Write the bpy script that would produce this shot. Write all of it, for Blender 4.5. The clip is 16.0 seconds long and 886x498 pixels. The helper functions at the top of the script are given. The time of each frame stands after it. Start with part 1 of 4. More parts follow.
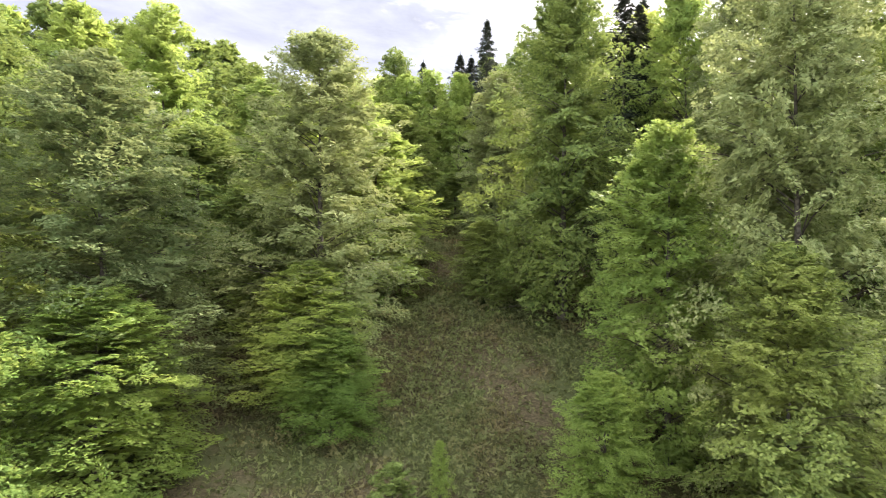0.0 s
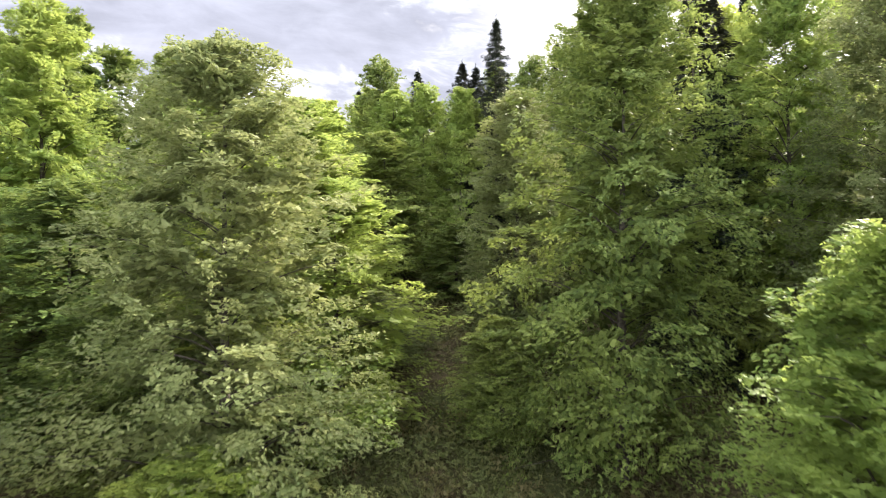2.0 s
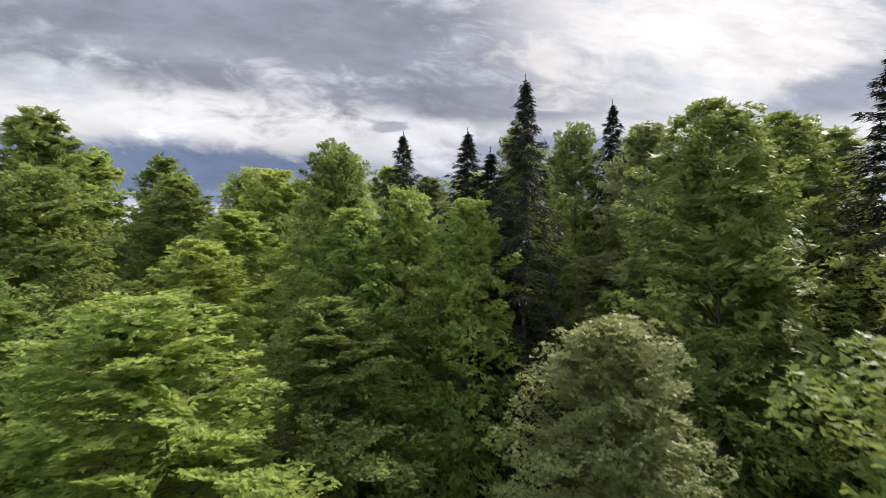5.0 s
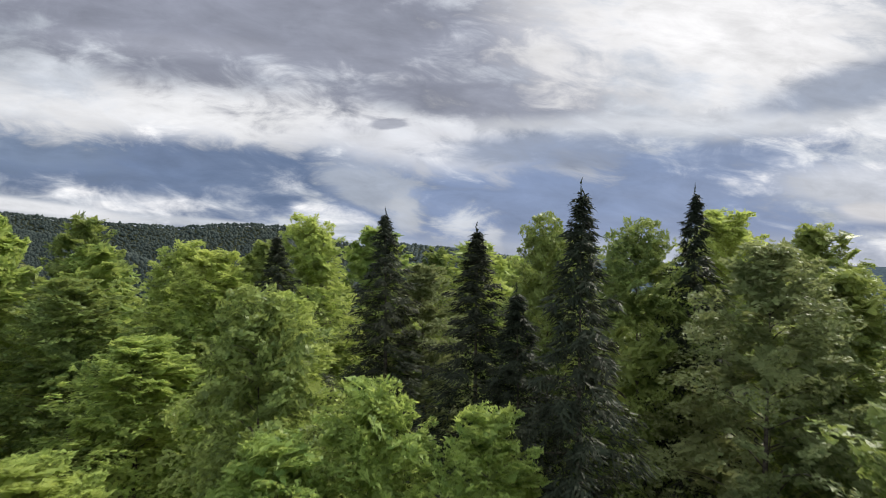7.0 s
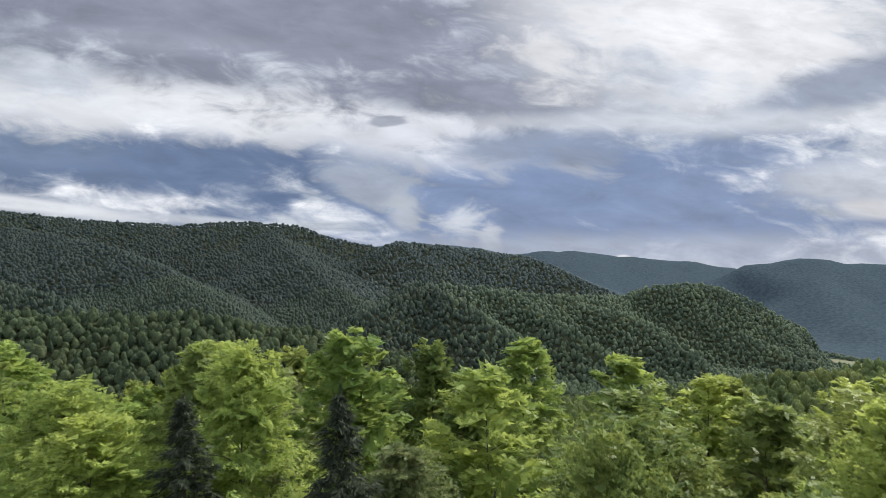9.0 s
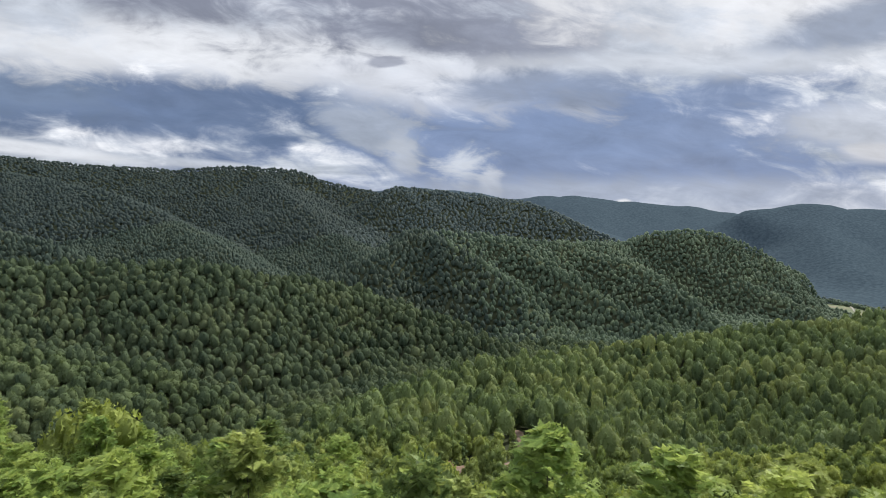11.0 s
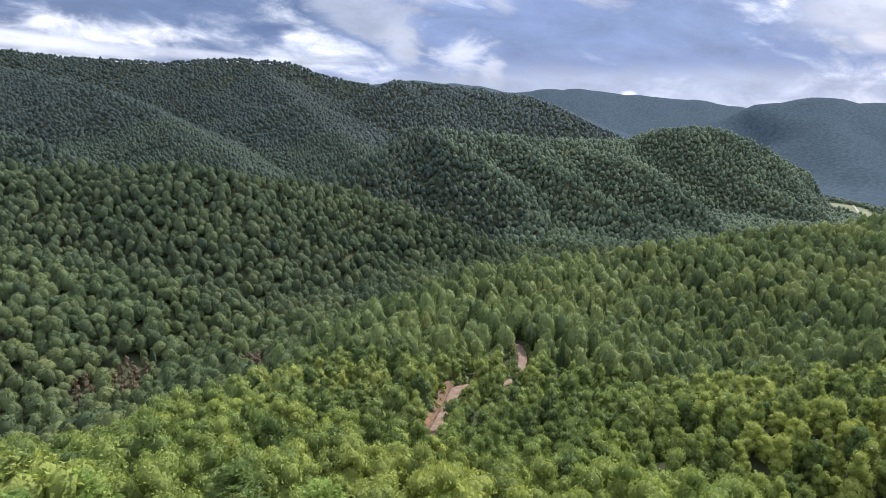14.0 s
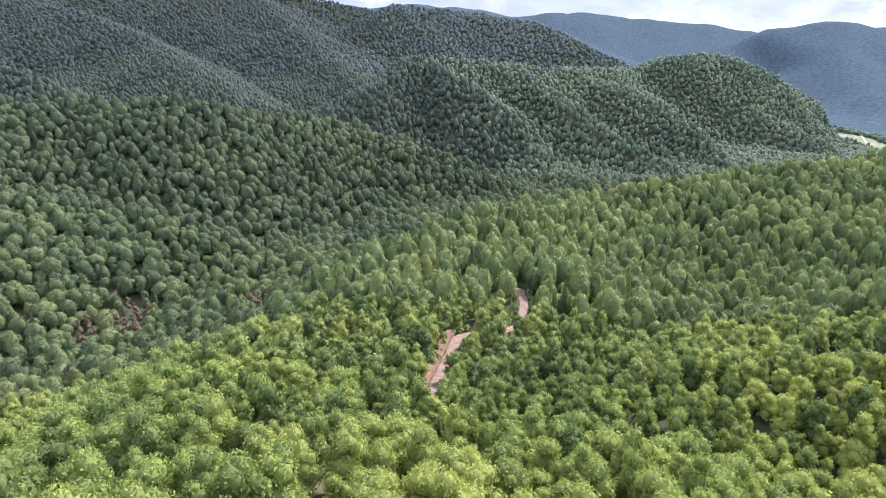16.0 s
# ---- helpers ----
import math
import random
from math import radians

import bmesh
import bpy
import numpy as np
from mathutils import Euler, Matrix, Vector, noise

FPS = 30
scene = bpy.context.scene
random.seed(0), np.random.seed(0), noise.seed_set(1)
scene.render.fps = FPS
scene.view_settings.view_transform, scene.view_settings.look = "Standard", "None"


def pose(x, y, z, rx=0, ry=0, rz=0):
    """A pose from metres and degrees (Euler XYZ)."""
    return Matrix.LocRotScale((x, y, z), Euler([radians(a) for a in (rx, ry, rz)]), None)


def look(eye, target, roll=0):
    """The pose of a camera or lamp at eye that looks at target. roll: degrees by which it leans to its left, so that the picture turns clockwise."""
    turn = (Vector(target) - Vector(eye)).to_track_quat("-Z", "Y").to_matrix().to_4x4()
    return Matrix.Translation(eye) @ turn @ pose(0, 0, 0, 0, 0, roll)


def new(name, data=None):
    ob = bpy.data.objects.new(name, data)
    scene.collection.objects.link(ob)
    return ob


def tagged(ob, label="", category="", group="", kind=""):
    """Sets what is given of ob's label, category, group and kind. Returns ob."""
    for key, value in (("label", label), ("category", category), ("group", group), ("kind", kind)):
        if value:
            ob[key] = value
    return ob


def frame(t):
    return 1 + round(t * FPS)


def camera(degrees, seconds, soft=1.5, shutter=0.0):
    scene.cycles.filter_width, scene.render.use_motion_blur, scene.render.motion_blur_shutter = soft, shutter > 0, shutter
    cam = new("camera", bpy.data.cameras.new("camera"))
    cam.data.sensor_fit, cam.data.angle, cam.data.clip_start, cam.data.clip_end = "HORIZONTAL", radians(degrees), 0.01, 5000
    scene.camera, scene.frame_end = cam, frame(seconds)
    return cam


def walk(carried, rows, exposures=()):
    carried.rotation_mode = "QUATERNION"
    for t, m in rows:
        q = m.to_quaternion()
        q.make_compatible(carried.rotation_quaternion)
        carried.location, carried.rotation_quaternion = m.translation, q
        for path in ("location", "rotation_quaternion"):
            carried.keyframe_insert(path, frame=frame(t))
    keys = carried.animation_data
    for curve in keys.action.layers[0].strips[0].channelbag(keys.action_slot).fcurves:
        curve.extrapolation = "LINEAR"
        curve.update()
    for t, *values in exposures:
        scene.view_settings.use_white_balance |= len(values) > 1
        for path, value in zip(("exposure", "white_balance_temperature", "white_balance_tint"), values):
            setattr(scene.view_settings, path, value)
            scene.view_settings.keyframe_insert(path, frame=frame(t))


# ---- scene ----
cam = camera(70.4, 16.0, soft=0.35, shutter=0.2)
# seconds, x, y, z, tilt, lean, turn
PATH = [
    (0.0, 0.00, 0.00, 8.00, 0.35, -0.23, -0.16),
    (0.5, 0.07, 2.41, 8.42, 0.31, -0.17, -0.09),
    (1.0, 0.15, 4.94, 9.16, 0.39, -0.11, -0.03),
    (1.5, 0.24, 7.48, 10.24, 0.48, -0.03, 0.06),
    (2.0, 0.32, 10.11, 11.62, 0.54, 0.06, 0.14),
    (2.5, 0.38, 12.55, 12.87, 0.61, 0.12, 0.20),
    (3.0, 0.42, 15.11, 14.23, 0.67, 0.12, 0.22),
    (3.5, 0.50, 17.55, 15.51, 0.67, 0.04, 0.24),
    (4.0, 0.52, 20.12, 16.86, 0.69, 0.03, 0.22),
    (4.5, 0.51, 22.50, 18.12, 0.64, -0.01, 0.20),
    (5.6, 0.52, 27.70, 20.90, 0.46, -0.06, 0.16),
    (6.8, 0.54, 33.29, 23.86, 0.30, -0.12, 0.12),
    (7.5, 0.59, 36.49, 25.53, 0.27, -0.01, 0.10),
    (8.2, 0.68, 39.74, 27.24, 0.24, 0.05, 0.05),
    (9.0, 0.72, 43.50, 29.23, 0.05, 0.00, 0.03),
    (9.6, 0.76, 46.30, 30.73, -0.85, -0.04, 0.02),
    (10.3, 0.81, 49.60, 32.48, -2.69, -0.08, 0.01),
    (10.5, 0.83, 50.58, 33.01, -3.36, -0.07, 0.02),
    (11.0, 0.86, 53.03, 34.34, -5.05, -0.04, 0.03),
    (11.5, 0.90, 55.47, 35.69, -6.61, -0.04, 0.03),
    (12.0, 0.94, 57.86, 37.06, -8.26, -0.06, 0.05),
    (12.5, 0.98, 60.19, 38.42, -9.82, -0.06, 0.06),
    (13.0, 1.02, 62.48, 39.77, -11.44, -0.05, 0.05),
    (13.5, 1.05, 64.73, 41.13, -12.97, -0.02, 0.05),
    (14.0, 1.08, 66.92, 42.48, -14.60, 0.02, 0.04),
    (14.5, 1.11, 69.07, 43.82, -16.13, 0.04, 0.05),
    (15.0, 1.13, 71.18, 45.15, -17.74, 0.08, 0.07),
    (15.5, 1.14, 73.23, 46.46, -19.30, 0.11, 0.07),
    (16.0, 1.15, 75.27, 47.77, -20.97, 0.15, 0.08),
]

walk(cam, [(t, pose(x, y, z, 90 + tilt, lean, turn)) for t, x, y, z, tilt, lean, turn in PATH],
     exposures=[(0.0, 1.9, 6850, 12), (1.5, 1.82, 6850, 12), (2.5, 1.32, 6850, 12), (3.2, 0.81, 6850, 12), (4.5, 0.5, 6750, 12), (7.0, 0.35, 6600, 10), (8.2, 0.33, 6450, 10),
                (10.4, 0.27, 6350, 10), (11.2, 0.34, 6350, 10), (12.5, 0.5, 6250, 13), (14.5, 0.86, 5950, 17), (16.0, 1.36, 5800, 22)])

# ---------------------------------------------------------------- light
SUN_AZ, SUN_EL = 42.0, 42.0        # degrees right of straight ahead, above the horizon
sun_way = Vector((math.sin(radians(SUN_AZ)) * math.cos(radians(SUN_EL)),
                  math.cos(radians(SUN_AZ)) * math.cos(radians(SUN_EL)), math.sin(radians(SUN_EL))))
sun_data = bpy.data.lights.new("sun", "SUN")
sun_data.energy, sun_data.angle, sun_data.color = 5.0, radians(3), (1.0, 0.94, 0.83)
sun = new("sun", sun_data)
sun.matrix_world = look(sun_way * 300, (0, 0, 0))


class Graph:
    """Short hand for node trees."""

    def __init__(self, tree, keep=False):
        self.tree, self.nodes, self.links = tree, tree.nodes, tree.links
        if not keep:
            self.nodes.clear()

    def node(self, kind, **given):
        n = self.nodes.new(kind)
        for key, value in given.items():
            if key.startswith("i_"):
                self.put(n.inputs[key[2:].replace("_", " ")], value)
            else:
                setattr(n, key, value)
        return n

    def put(self, socket, value):
        if isinstance(value, bpy.types.NodeSocket):
            self.links.new(value, socket)
        else:
            socket.default_value = value

    def math(self, op, a, b=0.0, c=0.0, clamp=False):
        n = self.node("ShaderNodeMath", operation=op, use_clamp=clamp)
        for s, v in zip(n.inputs, (a, b, c)):
            self.put(s, v)
        return n.outputs[0]

    def vmath(self, op, a, b=(0, 0, 0)):
        n = self.node("ShaderNodeVectorMath", operation=op)
        self.put(n.inputs[0], a)
        self.put(n.inputs[1], b)
        return n.outputs["Value"] if op in ("DOT_PRODUCT", "LENGTH") else n.outputs[0]

    def mix(self, fac, a, b, blend="MIX"):
        n = self.node("ShaderNodeMix", data_type="RGBA", blend_type=blend)
        self.put(n.inputs[0], fac)
        self.put(n.inputs[6], a)
        self.put(n.inputs[7], b)
        return n.outputs[2]

    def noise(self, vector, scale, detail=4.0, rough=0.55, distort=0.0):
        n = self.node("ShaderNodeTexNoise")
        self.put(n.inputs["Vector"], vector)
        n.inputs["Scale"].default_value, n.inputs["Detail"].default_value = scale, detail
        n.inputs["Roughness"].default_value, n.inputs["Distortion"].default_value = rough, distort
        return n.outputs["Fac"]

    def step(self, value, lo, hi, a=0.0, b=1.0):
        n = self.node("ShaderNodeMapRange", interpolation_type="SMOOTHSTEP")
        for s, v in zip(n.inputs, (value, lo, hi, a, b)):
            self.put(s, v)
        return n.outputs[0]


def rgb(r, g, b):
    return (r, g, b, 1.0)


def make_sky():
    world = bpy.data.worlds.new("sky")
    scene.world = world
    world.use_nodes = True
    g = Graph(world.node_tree)
    way = g.node("ShaderNodeTexCoord").outputs["Generated"]
    sky = g.node("ShaderNodeTexSky", sky_type="NISHITA", sun_disc=False,
                 sun_elevation=radians(SUN_EL), sun_rotation=radians(SUN_AZ)).outputs[0]
    sep = g.node("ShaderNodeSeparateXYZ")
    g.put(sep.inputs[0], way)
    up = sep.outputs[2]
    # cloud layers lie flat: seen at a slant they draw together towards the horizon
    drop = g.math("ADD", g.math("MAXIMUM", up, 0.0), 0.16)
    flat = g.node("ShaderNodeCombineXYZ")
    g.put(flat.inputs[0], g.math("DIVIDE", sep.outputs[0], drop))
    g.put(flat.inputs[1], g.math("DIVIDE", sep.outputs[1], drop))
    big = g.noise(flat.outputs[0], 0.9, 6.0, 0.55, 0.3)
    fine = g.noise(flat.outputs[0], 3.2, 7.0, 0.6, 0.4)
    light = g.math("ADD", g.math("MULTIPLY", big, 0.72), g.math("MULTIPLY", fine, 0.28))
    cloud = g.node("ShaderNodeValToRGB")
    g.put(cloud.inputs[0], light)
    ramp = cloud.color_ramp
    ramp.elements[0].position, ramp.elements[0].color = 0.38, rgb(0.40, 0.44, 0.51)
    ramp.elements[1].position, ramp.elements[1].color = 0.62, rgb(1.0, 1.0, 1.02)
    mid = ramp.elements.new(0.5)
    mid.color = rgb(0.64, 0.68, 0.75)
    # unseen sky overhead and behind is brightened as added fill; rain cloud ahead stays
    col = g.mix(1.0, cloud.outputs[0], g.step(sep.outputs[1], 0.55, -0.25, 1.0, 1.9), "MULTIPLY")
    # single clouds ahead: slopes of the sight line, sideways and upwards
    ahead = g.math("MAXIMUM", sep.outputs[1], 0.05)
    u, v = g.math("DIVIDE", sep.outputs[0], ahead), g.math("DIVIDE", up, ahead)
    # drifting shapes: wide lumps, torn edges and fine curls
    lean_v = g.math("MULTIPLY_ADD", u, 0.12, v)
    flat2 = g.node("ShaderNodeCombineXYZ")
    g.put(flat2.inputs[0], u)
    g.put(flat2.inputs[1], g.math("MULTIPLY", lean_v, 2.3))
    lump = g.math("SUBTRACT", g.noise(flat2.outputs[0], 4.2, 5.0, 0.55, 0.35), 0.5)
    curl = g.math("SUBTRACT", g.noise(flat2.outputs[0], 10.0, 8.0, 0.62, 0.5), 0.5)
    flat3 = g.node("ShaderNodeCombineXYZ")
    g.put(flat3.inputs[0], u)
    g.put(flat3.inputs[1], g.math("MULTIPLY", lean_v, 4.5))
    streak = g.math("SUBTRACT", g.noise(flat3.outputs[0], 5.0, 6.0, 0.6, 0.6), 0.5)
    front = g.step(sep.outputs[1], 0.3, 0.5)

    def bank(col, x, y, wide, high, tone, strength=1.0, lean=0.0, edge=0.55, rough=1.0, fine=1.0, outer=1.25):
        """One bank of cloud: its middle, half width and height, as slopes; lean: fall to the right."""
        a = g.math("DIVIDE", g.math("SUBTRACT", u, x), wide)
        c = g.math("DIVIDE", g.math("SUBTRACT", g.math("ADD", v, g.math("MULTIPLY", g.math("SUBTRACT", u, x), lean)), y), high)
        d = g.math("SQRT", g.math("ADD", g.math("MULTIPLY", a, a), g.math("MULTIPLY", c, c)))
        d = g.math("ADD", d, g.math("ADD", g.math("MULTIPLY", lump, 2.2 * rough), g.math("MULTIPLY", curl, 2.0 * fine)))
        w = g.step(d, outer, edge, 0.0, strength)
        return g.mix(g.math("MULTIPLY", w, front), col, tone)

    grey, slate = rgb(0.30, 0.32, 0.40), rgb(0.13, 0.19, 0.33)
    white, pale = rgb(1.0, 1.0, 1.02), rgb(0.60, 0.64, 0.72)
    rain, mauve = rgb(0.22, 0.30, 0.50), rgb(0.38, 0.40, 0.48)
    # the rain curtain, and the blue bank on the left with the bright strip under it
    col = bank(col, 0.22, 0.075, 0.62, 0.13, rain, 0.95, edge=0.5)
    col = bank(col, -0.45, 0.132, 0.42, 0.082, slate, 0.95, 0.05, 0.5, 0.8, 0.7)
    col = bank(col, -0.66, 0.170, 0.16, 0.050, rgb(0.22, 0.29, 0.43), 0.8, 0.15, 0.3, 0.8)
    col = bank(col, -0.68, 0.074, 0.22, 0.012, rgb(0.86, 0.88, 0.93), 0.95, 0.12, 0.5, 0.5, 0.7)
    col = bank(col, -0.34, 0.042, 0.17, 0.008, pale, 0.9, 0.10, 0.4, 0.5, 0.8)
    # the white band, and the grey roof of cloud over it
    col = bank(col, -0.38, 0.222, 0.58, 0.050, rgb(0.92, 0.93, 0.96), 0.97, 0.05, 0.3, 0.8, 1.0)
    col = bank(col, -0.04, 0.175, 0.20, 0.055, rgb(0.78, 0.80, 0.86), 0.9, 0.12, 0.3, 0.9)
    col = bank(col, -0.30, 0.375, 0.62, 0.125, grey, 0.97, 0.13, 0.55, 0.7, 0.8)
    col = bank(col, 0.05, 0.245, 0.25, 0.042, grey, 0.9, 0.06, 0.4, 0.7, 0.8)
    col = bank(col, -0.42, 0.33, 0.22, 0.022, mauve, 0.75, 0.08, 0.2, 0.8)
    # the bright gap where the sun stands, and streaks across it
    col = bank(col, 0.44, 0.36, 0.34, 0.14, white, 0.98, -0.05, 0.35, 0.8)
    col = bank(col, 0.62, 0.250, 0.24, 0.042, rgb(0.32, 0.37, 0.48), 0.9, -0.30, 0.4, 0.7, 0.7)
    col = bank(col, 0.40, 0.205, 0.34, 0.024, rgb(0.72, 0.75, 0.81), 0.85, -0.02, 0.3, 0.8)
    col = bank(col, 0.16, 0.165, 0.20, 0.028, rgb(0.30, 0.36, 0.50), 0.85, -0.05, 0.4, 0.7)
    col = bank(col, 0.47, 0.150, 0.16, 0.024, rgb(0.24, 0.31, 0.48), 0.8, -0.03, 0.3, 0.7)
    col = bank(col, 0.66, 0.105, 0.17, 0.045, rgb(0.66, 0.69, 0.76), 0.85, 0.02, 0.3, 0.9)
    col = bank(col, 0.70, 0.062, 0.10, 0.016, rgb(0.80, 0.80, 0.84), 0.8, 0.0, 0.3, 0.9)
    # the cloud that hangs down ahead, and the small white heap beside it
    col = bank(col, -0.115, 0.105, 0.085, 0.038, rgb(0.46, 0.51, 0.61), 0.85, 0.25, 0.6, 0.9, 1.4)
    col = bank(col, -0.066, 0.056, 0.024, 0.028, rgb(0.60, 0.64, 0.72), 0.8, 0.1, 0.2, 0.8, 2.4, 1.5)
    col = bank(col, 0.026, 0.046, 0.036, 0.022, rgb(0.76, 0.80, 0.87), 0.85, 0.0, 0.25, 0.6, 2.6, 1.45)
    col = bank(col, 0.074, 0.018, 0.016, 0.022, rgb(0.80, 0.83, 0.89), 0.75, 0.0, 0.2, 0.6, 2.4, 1.4)
    col = bank(col, -0.088, 0.204, 0.030, 0.009, mauve, 0.85, 0.0, 0.7, 0.3, 0.7)
    col = bank(col, 0.30, -0.01, 0.75, 0.04, rgb(0.52, 0.58, 0.70), 0.75, 0.0, 0.3, 0.4, 0.5)
    col = bank(col, 0.286, -0.012, 0.012, 0.004, white, 0.8, 0.0, 0.3, 0.8, 1.6)
    shade = g.math("ADD", g.math("MULTIPLY_ADD", lump, 0.55, 1.0), g.math("ADD", g.math("MULTIPLY", streak, 0.5), g.math("MULTIPLY", curl, 0.65)))
    col = g.mix(front, col, g.mix(1.0, col, shade, "MULTIPLY"))
    soft_sky = g.mix(1.0, sky, (0.09, 0.09, 0.09, 1), "MULTIPLY")
    both = g.mix(0.95, soft_sky, col)
    back = g.node("ShaderNodeBackground")
    g.put(back.inputs[0], both)
    back.inputs[1].default_value = 0.74
    out = g.node("ShaderNodeOutputWorld")
    g.links.new(back.outputs[0], out.inputs[0])


make_sky()


# ---------------------------------------------------------------- materials
def leaf_material(name, dark, light, warm, glow=0.35, patch=0.12, fine=24.0, gloss=0.1):
    """Foliage: reflected and let-through light, tinted leaf by leaf, tree by tree and in patches."""
    m = bpy.data.materials.new(name)
    m.use_nodes = True
    g = Graph(m.node_tree)
    geo = g.node("ShaderNodeNewGeometry")
    info = g.node("ShaderNodeObjectInfo")
    tone = g.noise(geo.outputs["Position"], patch, 3.0)
    per = geo.outputs["Random Per Island"]
    col = g.mix(per, dark, light)
    col = g.mix(g.math("MULTIPLY", g.step(tone, 0.45, 0.7), 0.5), col, warm)
    hue = g.node("ShaderNodeHueSaturation")
    g.put(hue.inputs["Color"], col)
    g.put(hue.inputs["Value"], g.math("MULTIPLY_ADD", info.outputs["Random"], 0.5, 0.78))
    g.put(hue.inputs["Hue"], g.math("MULTIPLY_ADD", info.outputs["Random"], -0.03, 0.515))
    col = hue.outputs[0]
    front = g.node("ShaderNodeBsdfPrincipled")
    g.put(front.inputs["Base Color"], col)
    front.inputs["Roughness"].default_value = 0.5
    front.inputs["Specular IOR Level"].default_value = gloss
    back = g.node("ShaderNodeBsdfTranslucent")
    g.put(back.inputs[0], g.mix(1.0, g.mix(0.5, col, warm), rgb(1.6, 1.6, 1.6), "MULTIPLY"))
    both = g.node("ShaderNodeMixShader")
    both.inputs[0].default_value = glow
    g.links.new(front.outputs[0], both.inputs[1])
    g.links.new(back.outputs[0], both.inputs[2])
    out = g.node("ShaderNodeOutputMaterial")
    if not fine:
        g.links.new(both.outputs[0], out.inputs[0])
        return m
    # the clump breaks up into single leaves
    cells = g.node("ShaderNodeTexVoronoi", feature="F1")
    g.put(cells.inputs["Vector"], g.node("ShaderNodeTexCoord").outputs["Object"])
    cells.inputs["Scale"].default_value = fine
    gap = g.node("ShaderNodeBsdfTransparent")
    leafy = g.node("ShaderNodeMixShader")
    g.put(leafy.inputs[0], g.math("GREATER_THAN", cells.outputs["Distance"], 0.66))
    g.links.new(both.outputs[0], leafy.inputs[1])
    g.links.new(gap.outputs[0], leafy.inputs[2])
    g.links.new(leafy.outputs[0], out.inputs[0])
    return m


def canopy_material(name, dark, light, warm, grain=1.3, glow=0.27):
    """Crowns seen from far: each tree has its own tint, clumps are toned with shade in creases and light on lobes and
    tops, and light comes through the leaves.
    """
    m = bpy.data.materials.new(name)
    m.use_nodes = True
    g = Graph(m.node_tree)
    place = g.node("ShaderNodeNewGeometry").outputs["Position"]
    kin = g.node("ShaderNodeAttribute", attribute_name="kin").outputs["Fac"]
    clump = g.node("ShaderNodeAttribute", attribute_name="clump").outputs["Fac"]
    grit = g.noise(place, grain, 4.0, 0.7)
    patch = g.noise(place, 0.012, 3.0)
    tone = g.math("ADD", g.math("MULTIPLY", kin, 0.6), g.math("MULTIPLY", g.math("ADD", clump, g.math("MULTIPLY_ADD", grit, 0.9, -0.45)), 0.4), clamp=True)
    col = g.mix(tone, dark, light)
    col = g.mix(g.math("MULTIPLY", g.step(patch, 0.42, 0.66), g.math("MULTIPLY", kin, 0.8)), col, warm)
    bump = g.node("ShaderNodeBump")
    bump.inputs["Strength"].default_value, bump.inputs["Distance"].default_value = 0.8, 0.7 / grain
    g.put(bump.inputs["Height"], grit)
    front = g.node("ShaderNodeBsdfPrincipled")
    g.put(front.inputs["Base Color"], col)
    front.inputs["Roughness"].default_value = 0.75
    front.inputs["Specular IOR Level"].default_value = 0.1
    g.links.new(bump.outputs[0], front.inputs["Normal"])
    back = g.node("ShaderNodeBsdfTranslucent")
    g.put(back.inputs["Color"], g.mix(1.0, col, rgb(1.5, 1.5, 0.9), "MULTIPLY"))
    both = g.node("ShaderNodeMixShader")
    both.inputs[0].default_value = glow
    g.links.new(front.outputs[0], both.inputs[1])
    g.links.new(back.outputs[0], both.inputs[2])
    out = g.node("ShaderNodeOutputMaterial")
    g.links.new(both.outputs[0], out.inputs[0])
    return m


def plain_material(name, a, b, scale, rough=0.9, bump=0.3, c=None, scale2=0.3):
    m = bpy.data.materials.new(name)
    m.use_nodes = True
    g = Graph(m.node_tree)
    place = g.node("ShaderNodeNewGeometry").outputs["Position"]
    n1, n2 = g.noise(place, scale, 5.0, 0.65), g.noise(place, scale2, 3.0)
    col = g.mix(g.step(n1, 0.35, 0.65), a, b)
    if c:
        col = g.mix(g.step(n2, 0.45, 0.62), col, c)
    bs = g.node("ShaderNodeBsdfPrincipled")
    g.put(bs.inputs["Base Color"], col)
    bs.inputs["Roughness"].default_value = rough
    bs.inputs["Specular IOR Level"].default_value = 0.2
    bm = g.node("ShaderNodeBump")
    bm.inputs["Strength"].default_value, bm.inputs["Distance"].default_value = bump, 0.05
    g.put(bm.inputs["Height"], n1)
    g.links.new(bm.outputs[0], bs.inputs["Normal"])
    out = g.node("ShaderNodeOutputMaterial")
    g.links.new(bs.outputs[0], out.inputs[0])
    return m


